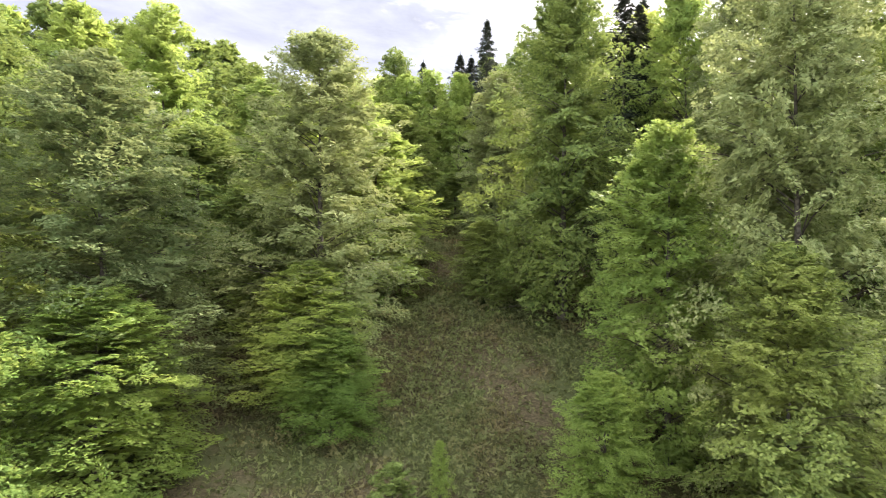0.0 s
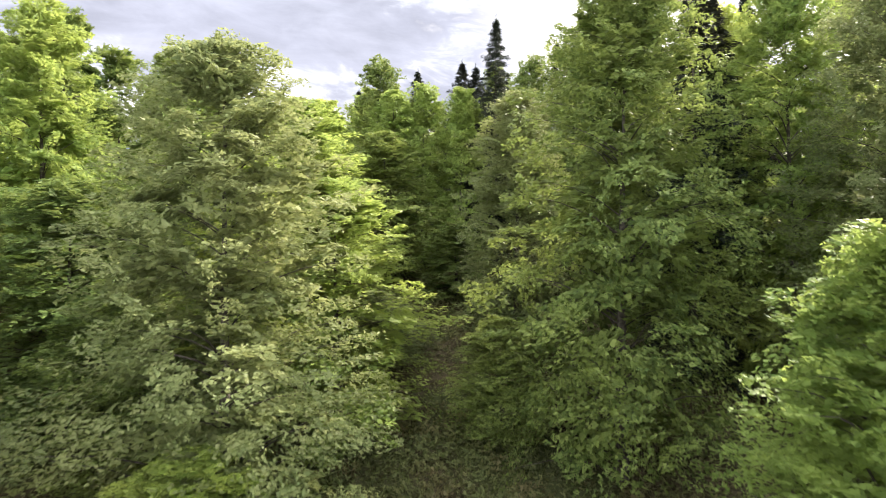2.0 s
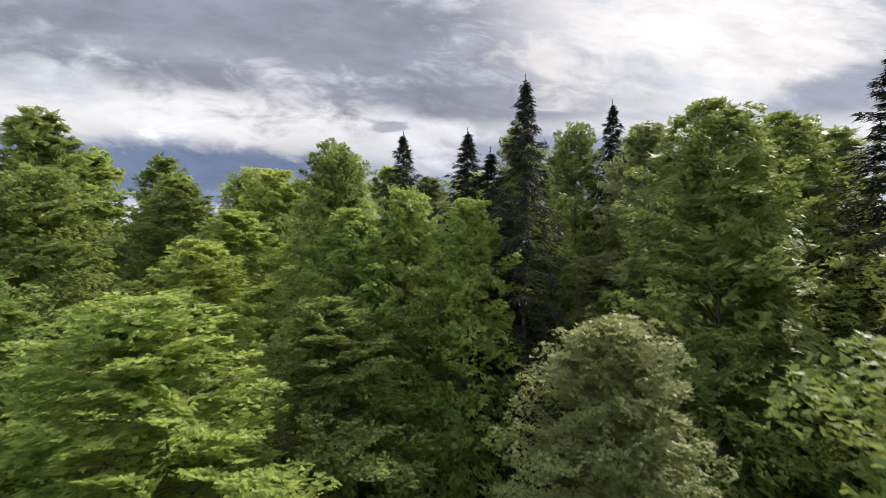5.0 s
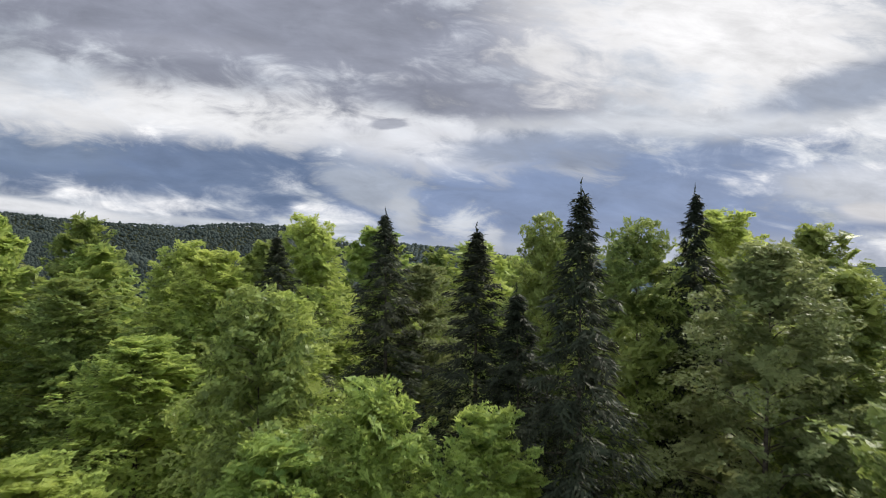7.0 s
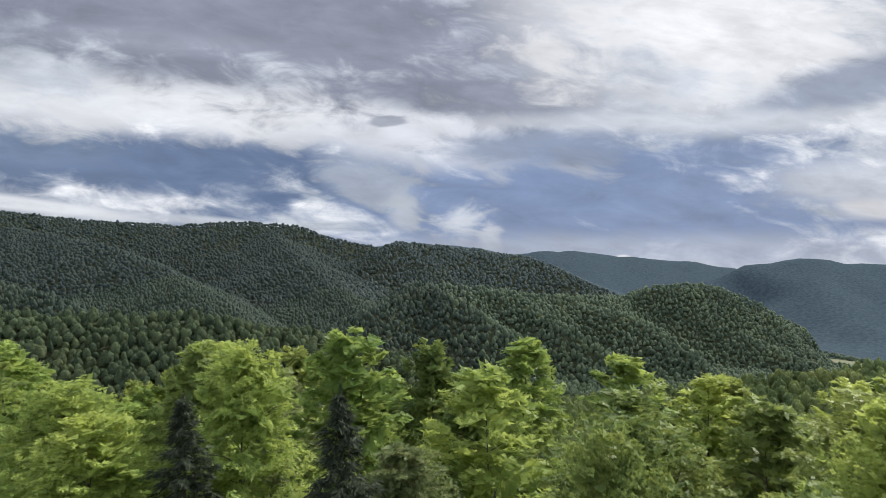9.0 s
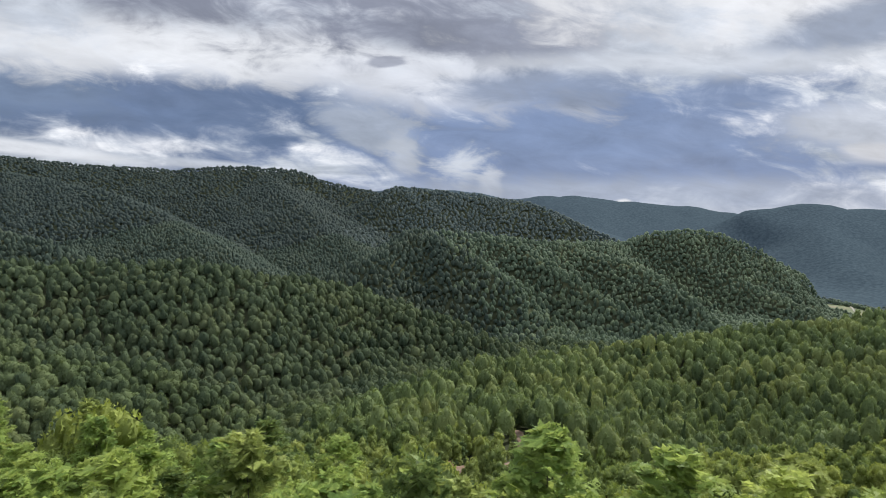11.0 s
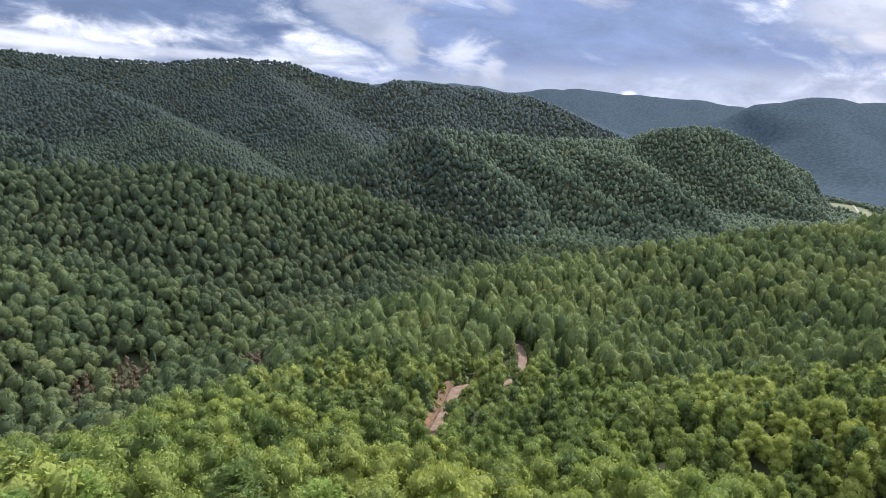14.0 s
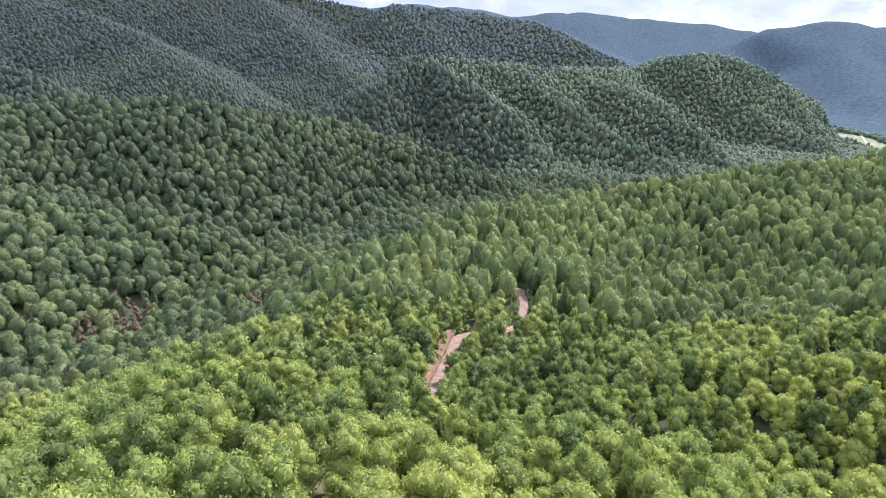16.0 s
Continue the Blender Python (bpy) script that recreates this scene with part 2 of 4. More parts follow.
def ground_material(name, a, b, scale, c):
    """Leaf litter on the hilltop; down the slopes the floor lies under green bushes; the farthest mountains are tinted
    blue for haze.
    """
    m = plain_material(name, a, b, scale, c=c)
    g = Graph(m.node_tree, keep=True)
    bs = g.nodes["Principled BSDF"]
    base = bs.inputs["Base Color"].links[0].from_socket
    sep = g.node("ShaderNodeSeparateXYZ")
    place = g.node("ShaderNodeNewGeometry").outputs["Position"]
    g.put(sep.inputs[0], place)
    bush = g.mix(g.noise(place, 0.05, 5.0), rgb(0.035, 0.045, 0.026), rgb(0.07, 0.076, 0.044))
    # haze of the farthest mountains, put into their ground colour
    haze_blue = g.mix(g.step(g.noise(place, 0.07, 6.0, 0.7), 0.3, 0.7), rgb(0.034, 0.050, 0.064), rgb(0.058, 0.080, 0.097))
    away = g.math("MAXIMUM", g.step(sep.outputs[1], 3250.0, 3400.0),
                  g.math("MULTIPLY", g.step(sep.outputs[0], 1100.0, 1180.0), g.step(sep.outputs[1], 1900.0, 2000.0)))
    g.put(bs.inputs["Base Color"], g.mix(away, g.mix(g.step(sep.outputs[1], 95.0, 240.0), base, bush), haze_blue))
    bs.inputs["Specular IOR Level"].default_value = 0.0
    return m


LEAF = leaf_material("beech_leaf", rgb(0.046, 0.081, 0.025), rgb(0.204, 0.264, 0.078), rgb(0.268, 0.304, 0.078), 0.29)
LEAF_BRIGHT = leaf_material("young_leaf", rgb(0.075, 0.135, 0.034), rgb(0.265, 0.35, 0.095), rgb(0.34, 0.38, 0.10), 0.4)
LEAF_GREY = leaf_material("hornbeam_leaf", rgb(0.086, 0.125, 0.047), rgb(0.228, 0.267, 0.116), rgb(0.271, 0.280, 0.116), 0.32, fine=26.0)
NEEDLE = leaf_material("fir_needle", rgb(0.018, 0.026, 0.018), rgb(0.036, 0.046, 0.029), rgb(0.044, 0.042, 0.028), glow=0.12, fine=0, gloss=0.04)
BRAMBLE = leaf_material("bramble_leaf", rgb(0.06, 0.085, 0.03), rgb(0.17, 0.20, 0.08), rgb(0.22, 0.15, 0.09), 0.3, 0.7, 30.0)
BARK = plain_material("bark", rgb(0.05, 0.042, 0.034), rgb(0.13, 0.115, 0.095), 9.0)
CANOPY_NEAR = canopy_material("canopy_near", rgb(0.060, 0.094, 0.034), rgb(0.235, 0.295, 0.08), rgb(0.30, 0.325, 0.082), 2.2)
CANOPY_SLOPE = canopy_material("canopy_slope", rgb(0.054, 0.086, 0.036), rgb(0.222, 0.28, 0.088), rgb(0.285, 0.31, 0.088), 1.7)
CANOPY_MID = canopy_material("canopy_mid", rgb(0.034, 0.057, 0.028), rgb(0.168, 0.218, 0.088), rgb(0.205, 0.228, 0.084), 1.3)
# darker copies of canopy_mid: the valley's and folds' shade is put into the colour
CANOPY_GULLY_SHADE = canopy_material("canopy_gully_shade", rgb(0.033, 0.054, 0.033), rgb(0.128, 0.166, 0.076), rgb(0.144, 0.167, 0.071), 1.1)
CANOPY_VALLEY_SHADE = canopy_material("canopy_valley_shade", rgb(0.026, 0.044, 0.029), rgb(0.094, 0.124, 0.066), rgb(0.104, 0.124, 0.061), 1.0)
# far woods: haze is mixed into the base colours, bluer and greyer farther off
CANOPY_FAR = canopy_material("canopy_far_haze", rgb(0.028, 0.044, 0.038), rgb(0.077, 0.105, 0.081), rgb(0.083, 0.103, 0.074), 0.7)
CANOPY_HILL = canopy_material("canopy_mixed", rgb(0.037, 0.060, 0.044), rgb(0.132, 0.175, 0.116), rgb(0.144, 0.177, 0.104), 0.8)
CANOPY_HAZY = canopy_material("canopy_mountain_haze", rgb(0.026, 0.041, 0.041), rgb(0.059, 0.078, 0.070), rgb(0.059, 0.075, 0.064), 0.4)
CANOPY_SHOULDER = canopy_material("canopy_shoulder_haze", rgb(0.045, 0.066, 0.07), rgb(0.095, 0.122, 0.116), rgb(0.095, 0.118, 0.106), 0.4)
BARE = canopy_material("bare_crown", rgb(0.10, 0.085, 0.06), rgb(0.19, 0.16, 0.11), rgb(0.16, 0.12, 0.08), 1.2)
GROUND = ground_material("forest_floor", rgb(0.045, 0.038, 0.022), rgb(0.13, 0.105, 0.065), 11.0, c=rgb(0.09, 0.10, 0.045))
DIRT = plain_material("dirt_road", rgb(0.125, 0.09, 0.065), rgb(0.205, 0.155, 0.12), 1.2, c=rgb(0.145, 0.09, 0.062))
MEADOW = plain_material("meadow_grass", rgb(0.075, 0.10, 0.05), rgb(0.12, 0.14, 0.072), 0.08, c=rgb(0.15, 0.14, 0.085), scale2=0.02)
TRACK = plain_material("gravel", rgb(0.24, 0.22, 0.19), rgb(0.33, 0.31, 0.28), 0.5)
EARTH = plain_material("bare_earth", rgb(0.11, 0.06, 0.04), rgb(0.18, 0.10, 0.066), 0.8, c=rgb(0.10, 0.07, 0.04))

# ---------------------------------------------------------------- the lie of the land
UP = 8.0
# crest lines: points (x, y, height of the ground), fall per metre on the left and on the right of the line
CRESTS = [
    # the spur that runs ahead from the home hill, with the dirt road
    ([(-40, 104, -7), (-54, 140, -24), (-62, 176, -43), (-62, 214, -57), (-58, 261, -75), (-45, 320, -92), (-42, 377, -106), (-25, 440, -119),
      (-25, 486, -125), (31, 557, -127), (120, 659, -141), (250, 700, -136), (390, 743, -126), (470, 740, -121), (750, 800, -100), (1300, 900, -70)], 0.46, 0.16),
    ([(-42, 377, -106), (-77, 432, -127), (-105, 455, -142), (-150, 520, -195)], 0.42, 0.42),
    ([(-8, 247, -84), (0, 280, -86), (5, 304, -88), (39, 343, -99), (40, 384, -101), (20, 425, -113)], 0.3, 0.3),
    # two folds on the right, and the bowl's floor behind them
    ([(30, 150, -38), (33, 214, -70), (77, 230, -69), (100, 229, -65), (130, 218, -60), (250, 190, -45)], 0.7, 0.42),
    ([(43, 259, -93), (77, 275, -92), (102, 286, -90), (142, 302, -90), (168, 304, -92), (207, 326, -94), (400, 380, -86), (800, 400, -56)], 0.7, 0.45),
    ([(80, 345, -128), (101, 398, -136), (216, 474, -156), (420, 560, -170)], 0.1, 0.1),
    # the wooded ridge on the left, and the fold in front of it
    ([(-1500, 600, 10), (-1000, 700, -20), (-700, 760, -45), (-492, 790, -63), (-378, 812, -68), (-316, 818, -68), (-256, 833, -74), (-199, 870, -90), (-137, 919, -107),
      (-63, 923, -136), (1, 926, -153), (76, 930, -189), (154, 934, -223)], 0.62, 0.44),
    ([(-900, 570, -75), (-453, 599, -110), (-375, 602, -113), (-311, 602, -125), (-243, 600, -137), (-200, 599, -151), (-162, 598, -173),
      (-128, 577, -188)], 0.60, 0.13),
    ([(-260, 520, -140), (-245, 475, -172)], 0.35, 0.35),
    ([(-1100, 1330, 0), (-787, 1235, -64), (-685, 1192, -80), (-590, 1150, -108), (-490, 1090, -150)], 0.55, 0.5),
    # the middle hill and its spurs
    ([(-190, 1090, -150), (-138, 1176, -101), (-95, 1253, -80), (-46, 1330, -54), (60, 1420, -62), (200, 1520, -88), (350, 1620, -100), (484, 1760, -114), (573, 1790, -89),
      (675, 1791, -73), (766, 1786, -87), (867, 1794, -132), (1003, 1827, -200), (1128, 1857, -275)], 0.42, 0.74),
    ([(-46, 1330, -54), (30, 1260, -84), (100, 1200, -128), (150, 1130, -190)], 0.6, 0.6, 20.0),
    ([(-4, 1455, -62), (150, 1390, -80), (229, 1270, -131), (271, 1212, -155), (308, 1155, -175), (347, 1115, -196), (383, 1076, -215)], 1.15, 0.58, 6.0),
    ([(309, 1572, -108), (424, 1468, -134), (453, 1400, -151), (484, 1315, -177), (496, 1227, -199), (500, 1143, -220)], 1.15, 0.58, 6.0),
    ([(675, 1791, -80), (719, 1697, -180), (789, 1540, -215), (830, 1466, -239), (846, 1434, -250)], 0.95, 0.6, 8.0),
    # mountains behind
    ([(-188, 2679, 46), (1, 2621, 28), (208, 2562, 5), (314, 2537, -9), (423, 2474, -49), (560, 2369, -124), (646, 2307, -159), (728, 2237, -220)], 0.4, 0.45),
    ([(-3200, 2700, 260), (-2115, 3050, 197), (-1710, 3050, 155), (-1250, 3050, 129), (-1036, 3050, 148), (-712, 3050, 129),
      (-496, 3040, 62), (-226, 3000, 7), (-50, 2900, -50), (250, 2600, -170)], 0.3, 0.36),
    ([(-1900, 2800, 110), (-1145, 2225, 20), (-838, 1950, -52), (-736, 1850, -70), (-609, 1700, -102), (-494, 1550, -133), (-389, 1400, -152)], 0.45, 0.42),
    ([(-800, 2950, 100), (-520, 2300, -20), (-230, 1750, -130)], 0.36, 0.36),
    ([(-300, 2950, 0), (-60, 2500, -90), (200, 2150, -190)], 0.36, 0.36),
    ([(-900, 4050, 60), (-446, 4050, 35), (-158, 4050, 49), (150, 4050, 25), (417, 4050, -12), (800, 3600, -170)], 0.3, 0.3),
    ([(200, 4650, -40), (480, 4650, -23), (893, 4650, 9), (1431, 4650, -49), (1721, 4650, -66), (2135, 4600, -132), (2600, 4500, -120)], 0.3, 0.3),
    ([(1300, 3200, -260), (1486, 3450, -146), (1670, 3450, -70), (1975, 3450, -39), (2397, 3450, -76), (3600, 3300, -20)], 0.3, 0.34),
    ([(1975, 3450, -39), (1800, 3000, -170), (1650, 2600, -280)], 0.4, 0.4),
    ([(1640, 2150, -330), (1900, 2250, -230), (2300, 2400, -100), (3300, 2400, 0)], 0.38, 0.38),
]
HOME_Y = (-400, -60, 0, 18, 27, 40, 52, 66, 80, 90, 100, 110, 120, 150, 200, 260)
HOME_Z = (-110, -24, -12, -7.5, -3.6, 1.5, 4, 4, 2, -4, -12, -19, -26, -44, -70, -100)


def far_off(x, y):
    """1 on the farthest mountains, whose woods close up into one sheet."""
    return np.maximum(np.clip((y - 3320) / 60, 0, 1), np.clip((x - 1120) / 60, 0, 1) * np.clip((y - 1900) / 100, 0, 1))


def land(x, y):
    """Height of the ground at arrays x, y."""
    x, y = np.asarray(x, float), np.asarray(y, float)
    bowl = -222 - 0.075 * np.clip(y - 600, -300, 1500) - 0.01 * np.clip(x, 0, 1500)
    total = np.full(x.shape, 0.0)
    best = bowl.copy()
    for line, left, right, *soft in CRESTS:
        bend = soft[0] if soft else 12.0
        weight, crest, least = 0.0, 0.0, np.full(x.shape, 1e9)
        for (x0, y0, z0), (x1, y1, z1) in zip(line, line[1:]):
            dx, dy = x1 - x0, y1 - y0
            s = np.clip(((x - x0) * dx + (y - y0) * dy) / (dx * dx + dy * dy), 0, 1)
            px, py = x - x0 - s * dx, y - y0 - s * dy
            d = np.hypot(px, py)
            fall = np.where(dx * py - dy * px > 0, left, right)
            w = 1.0 / (d * d + 60.0) ** 3
            weight, crest = weight + w, crest + w * (z0 + s * (z1 - z0) - fall * (np.sqrt(d * d + bend * bend) - bend))
        top = crest / weight
        # a smooth greater-of
        k = 5.0
        hi, lo = np.maximum(best, top), np.minimum(best, top)
        best = hi + k * np.log1p(np.exp(np.clip((lo - hi) / k, -40, 0)))
    # the home hill, from which the flight starts
    home = np.interp(y, HOME_Y, HOME_Z) - 0.0009 * x * x * np.clip(1 - y / 400, 0, 1) - 0.03 * x
    home = home + 0.25 * np.clip(-x - 5, 0, 35) * np.clip((y - 85) / 20, 0, 1)
    home = home - 0.5 * np.maximum(0, np.abs(x + 5) - 38) * np.clip((y - 90) / 40, 0, 1)
    home = np.where(y > 260, -1e4, home)
    k = 5.0
    hi, lo = np.maximum(best, home), np.minimum(best, home)
    near = np.clip((112 - y) / 30, 0, 1)
    total = (hi + k * np.log1p(np.exp(np.clip((lo - hi) / k, -40, 0)))) * (1 - near) + np.where(home < -9e3, 0, home) * near
    # the flat valley floor with its meadow
    flat = np.clip(1.6 - np.hypot((x - 1115) / 60, (y - 1740) / 130), 0, 0.6) / 0.6
    total = total * (1 - flat) - 293 * flat
    # gullies
    far = np.clip((y - 260) / 500, 0, 1)
    total = total + far * (3.0 * np.sin(x / 61 + 1.3 * np.sin(y / 97)) * np.sin(y / 83 + x / 140) + 1.6 * np.sin(x / 23 + y / 31))
    ribs = np.abs(np.sin(x / 120 + 1.1 * np.sin(y / 260))) + 0.6 * np.abs(np.sin(x / 71 - y / 190))
    total = total + 11 * far_off(x, y) * (ribs - 1.0)
    return total + UP - 3.5 * np.clip((y - 300) / 100, 0, 1) + 15 * far_off(x, y)


def mesh_object(name, verts, faces, material, parent=None, smooth=False):
    me = bpy.data.meshes.new(name)
    verts = np.asarray(verts, np.float32)
    faces = np.asarray(faces, np.int32)
    n, k = faces.shape
    me.vertices.add(len(verts))
    me.vertices.foreach_set("co", verts.ravel())
    me.loops.add(n * k)
    me.loops.foreach_set("vertex_index", faces.ravel())
    me.polygons.add(n)
    me.polygons.foreach_set("loop_start", np.arange(0, n * k, k, dtype=np.int32))
    if smooth:
        me.polygons.foreach_set("use_smooth", np.ones(n, bool))
    me.update(calc_edges=True)
    me.materials.append(material)
    ob = new(name, me)
    ob.parent = parent
    return ob


def make_ground():
    a = np.linspace(-1, 1, 321)
    xs = np.sinh(a * 6.6) / np.sinh(6.6) * 5200
    b = np.linspace(0, 1, 400)
    ys = -330 + 300 * (b / 0.12).clip(0, 1) + np.where(b > 0.12, 5100 * np.sinh((b - 0.12) / 0.88 * 4.6) / np.sinh(4.6), 0)
    X, Y = np.meshgrid(xs, ys)
    Z = land(X, Y)
    v = np.stack([X, Y, Z], -1).reshape(-1, 3)
    n, m = len(xs), len(ys)
    i = (np.arange(m - 1)[:, None] * n + np.arange(n - 1)).ravel()
    f = np.stack([i, i + 1, i + n + 1, i + n], 1)
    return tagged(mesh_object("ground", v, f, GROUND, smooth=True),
                  "brown forest floor with leaf litter and low green undergrowth, tinted blue for haze far off", "ground", kind="structure")


make_ground()

# ---------------------------------------------------------------- trees
rng = np.random.default_rng(7)


def tube(points, radii, sides=6):
    """Rings round a line of points."""
    points = np.asarray(points, float)
    ang = np.arange(sides) * 2 * np.pi / sides
    verts, faces = [], []
    for i, (p, r) in enumerate(zip(points, radii)):
        d = points[min(i + 1, len(points) - 1)] - points[max(i - 1, 0)]
        d = d / (np.linalg.norm(d) + 1e-9)
        u = np.cross(d, (0.31, 0.95, 0.05) if abs(d[2]) > 0.7 else (0, 0, 1))
        u /= np.linalg.norm(u)
        w = np.cross(d, u)
        verts.append(p + r * (np.cos(ang)[:, None] * u + np.sin(ang)[:, None] * w))
        if i:
            a, b = (i - 1) * sides, i * sides
            for k in range(sides):
                faces.append((a + k, a + (k + 1) % sides, b + (k + 1) % sides, b + k))
    return np.concatenate(verts), np.array(faces)


def join(pieces):
    verts, faces, n = [], [], 0
    for v, f in pieces:
        verts.append(v)
        faces.append(f + n)
        n += len(v)
    return np.concatenate(verts), np.concatenate(faces)


def leaves(places, way, flat, size, thin, r, three=False):
    """A leaf at each place, pointing along way, its face square to flat; three: plain three-cornered ones."""
    n = len(places)
    d = way / (np.linalg.norm(way, axis=1)[:, None] + 1e-9)
    side = np.cross(d, flat + r.normal(0, 0.5, (n, 3)))
    side /= np.linalg.norm(side, axis=1)[:, None] + 1e-9
    s = np.reshape(size, (-1, 1)) * r.uniform(0.65, 1.3, (n, 1))
    nrm = np.cross(side, d)
    base = places - d * s * 0.5
    mid = places - nrm * s * 0.05
    if three:
        v = np.stack([base + side * s * thin * 0.5, base - side * s * thin * 0.5, base + d * s * 1.15], 1)
        return v.reshape(-1, 3), np.arange(3 * n).reshape(n, 3)
    v = np.stack([base, mid + side * s * thin * 0.5, base + d * s, mid - side * s * thin * 0.5], 1)
    return v.reshape(-1, 3), np.arange(4 * n).reshape(n, 4)


def grow_fir(seed, high, wide, limbs, twigs, per, leaf):
    """Wood and crown of a fir, as (verts, faces) each: whorled limbs up the trunk, flat needled twigs along each limb."""
    r = np.random.default_rng(seed)
    bend = r.normal(0, 0.0036 * high, 2)
    hs = np.linspace(0, 1, 9)
    axis = np.stack([bend[0] * hs ** 2, bend[1] * hs ** 2, hs * high * 0.98], 1)
    wood = [tube(axis, high * 0.013 * (1 - hs * 0.96) ** 1.3, 6)]
    spots, ways, flats = [], [], []
    for i in range(limbs):
        s = ((i + r.uniform(0, 1)) / limbs) ** 0.9
        z = (0.02 + 0.98 * s) * high * 0.97
        reach = wide * 1.15 * min(1.0, 2.0 * (1 - s)) ** 0.95 * r.uniform(0.5, 1.15) + 0.08
        a = i * 2.399 + r.normal(0, 0.35)
        o = np.array([math.cos(a), math.sin(a), 0.0])
        side = np.array([-o[1], o[0], 0.0])
        rise = -0.34 + 0.75 * s
        t = np.linspace(0, 1, 5)
        root = np.array([np.interp(z, axis[:, 2], axis[:, 0]), np.interp(z, axis[:, 2], axis[:, 1]), max(z, 0.35)])
        line = root + o * (reach * t)[:, None]
        line[:, 2] = np.maximum(line[:, 2] + rise * reach * t - reach * 0.12 * t ** 2, 0.25)
        if i % 3 == 0:
            wood.append(tube(line, (0.006 + 0.010 * reach) * (1 - t * 0.85), 3))
        m = max(3, int(round(twigs * (0.45 + 0.75 * reach / wide))))
        for j in range(m):
            q = 0.06 + 0.94 * ((j + r.uniform(0.2, 1.0)) / m) ** 0.75
            at = np.array([np.interp(q, t, line[:, k]) for k in range(3)])
            w = o * 0.6 + side * (-1) ** j * r.uniform(0.35, 1.0) * (1.15 - 0.75 * q) + (0, 0, r.normal(-0.18, 0.16) - 0.12 * (1 - s))
            w /= np.linalg.norm(w)
            size = reach * 0.34 * (1.2 - 0.55 * q) + 0.06
            up = np.array([r.normal(0, 0.22), r.normal(0, 0.22), 1.0]) - w * w[2]
            lat = np.cross(up / np.linalg.norm(up), w)
            k = max(3, int(per * (0.6 + 0.5 * r.uniform())))
            f = (np.arange(k) + 0.5) / k
            sgn = np.where(np.arange(k) % 2 == 0, 1.0, -1.0)[:, None]
            where = at + w * (f * size)[:, None] + lat * sgn * 0.29 * leaf * (1.1 - 0.6 * f)[:, None] + r.normal(0, 0.06, (k, 3))
            where[:, 2] -= size * 0.30 * f ** 2
            spots.append(where)
            ways.append(w * 0.85 + lat * sgn * 0.5 + np.array([0, 0, -0.25]) * f[:, None])
            flats.append(np.tile(up + o * 0.4, (k, 1)))
    # the leader
    n = 26
    up = r.uniform(0.9, 1.0, n)
    off = r.normal(0, 1, (n, 2)) * (1.0 - up)[:, None] * 1.3
    spots.append(np.stack([bend[0] + off[:, 0], bend[1] + off[:, 1], high * up], 1))
    ways.append(np.concatenate([off * 3 + r.normal(0, 0.2, (n, 2)), np.full((n, 1), 0.8)], 1))
    flats.append(r.normal(0, 1, (n, 3)))
    crown = leaves(np.concatenate(spots), np.concatenate(ways), np.concatenate(flats), leaf, 0.26, r, True)
    return join(wood), crown


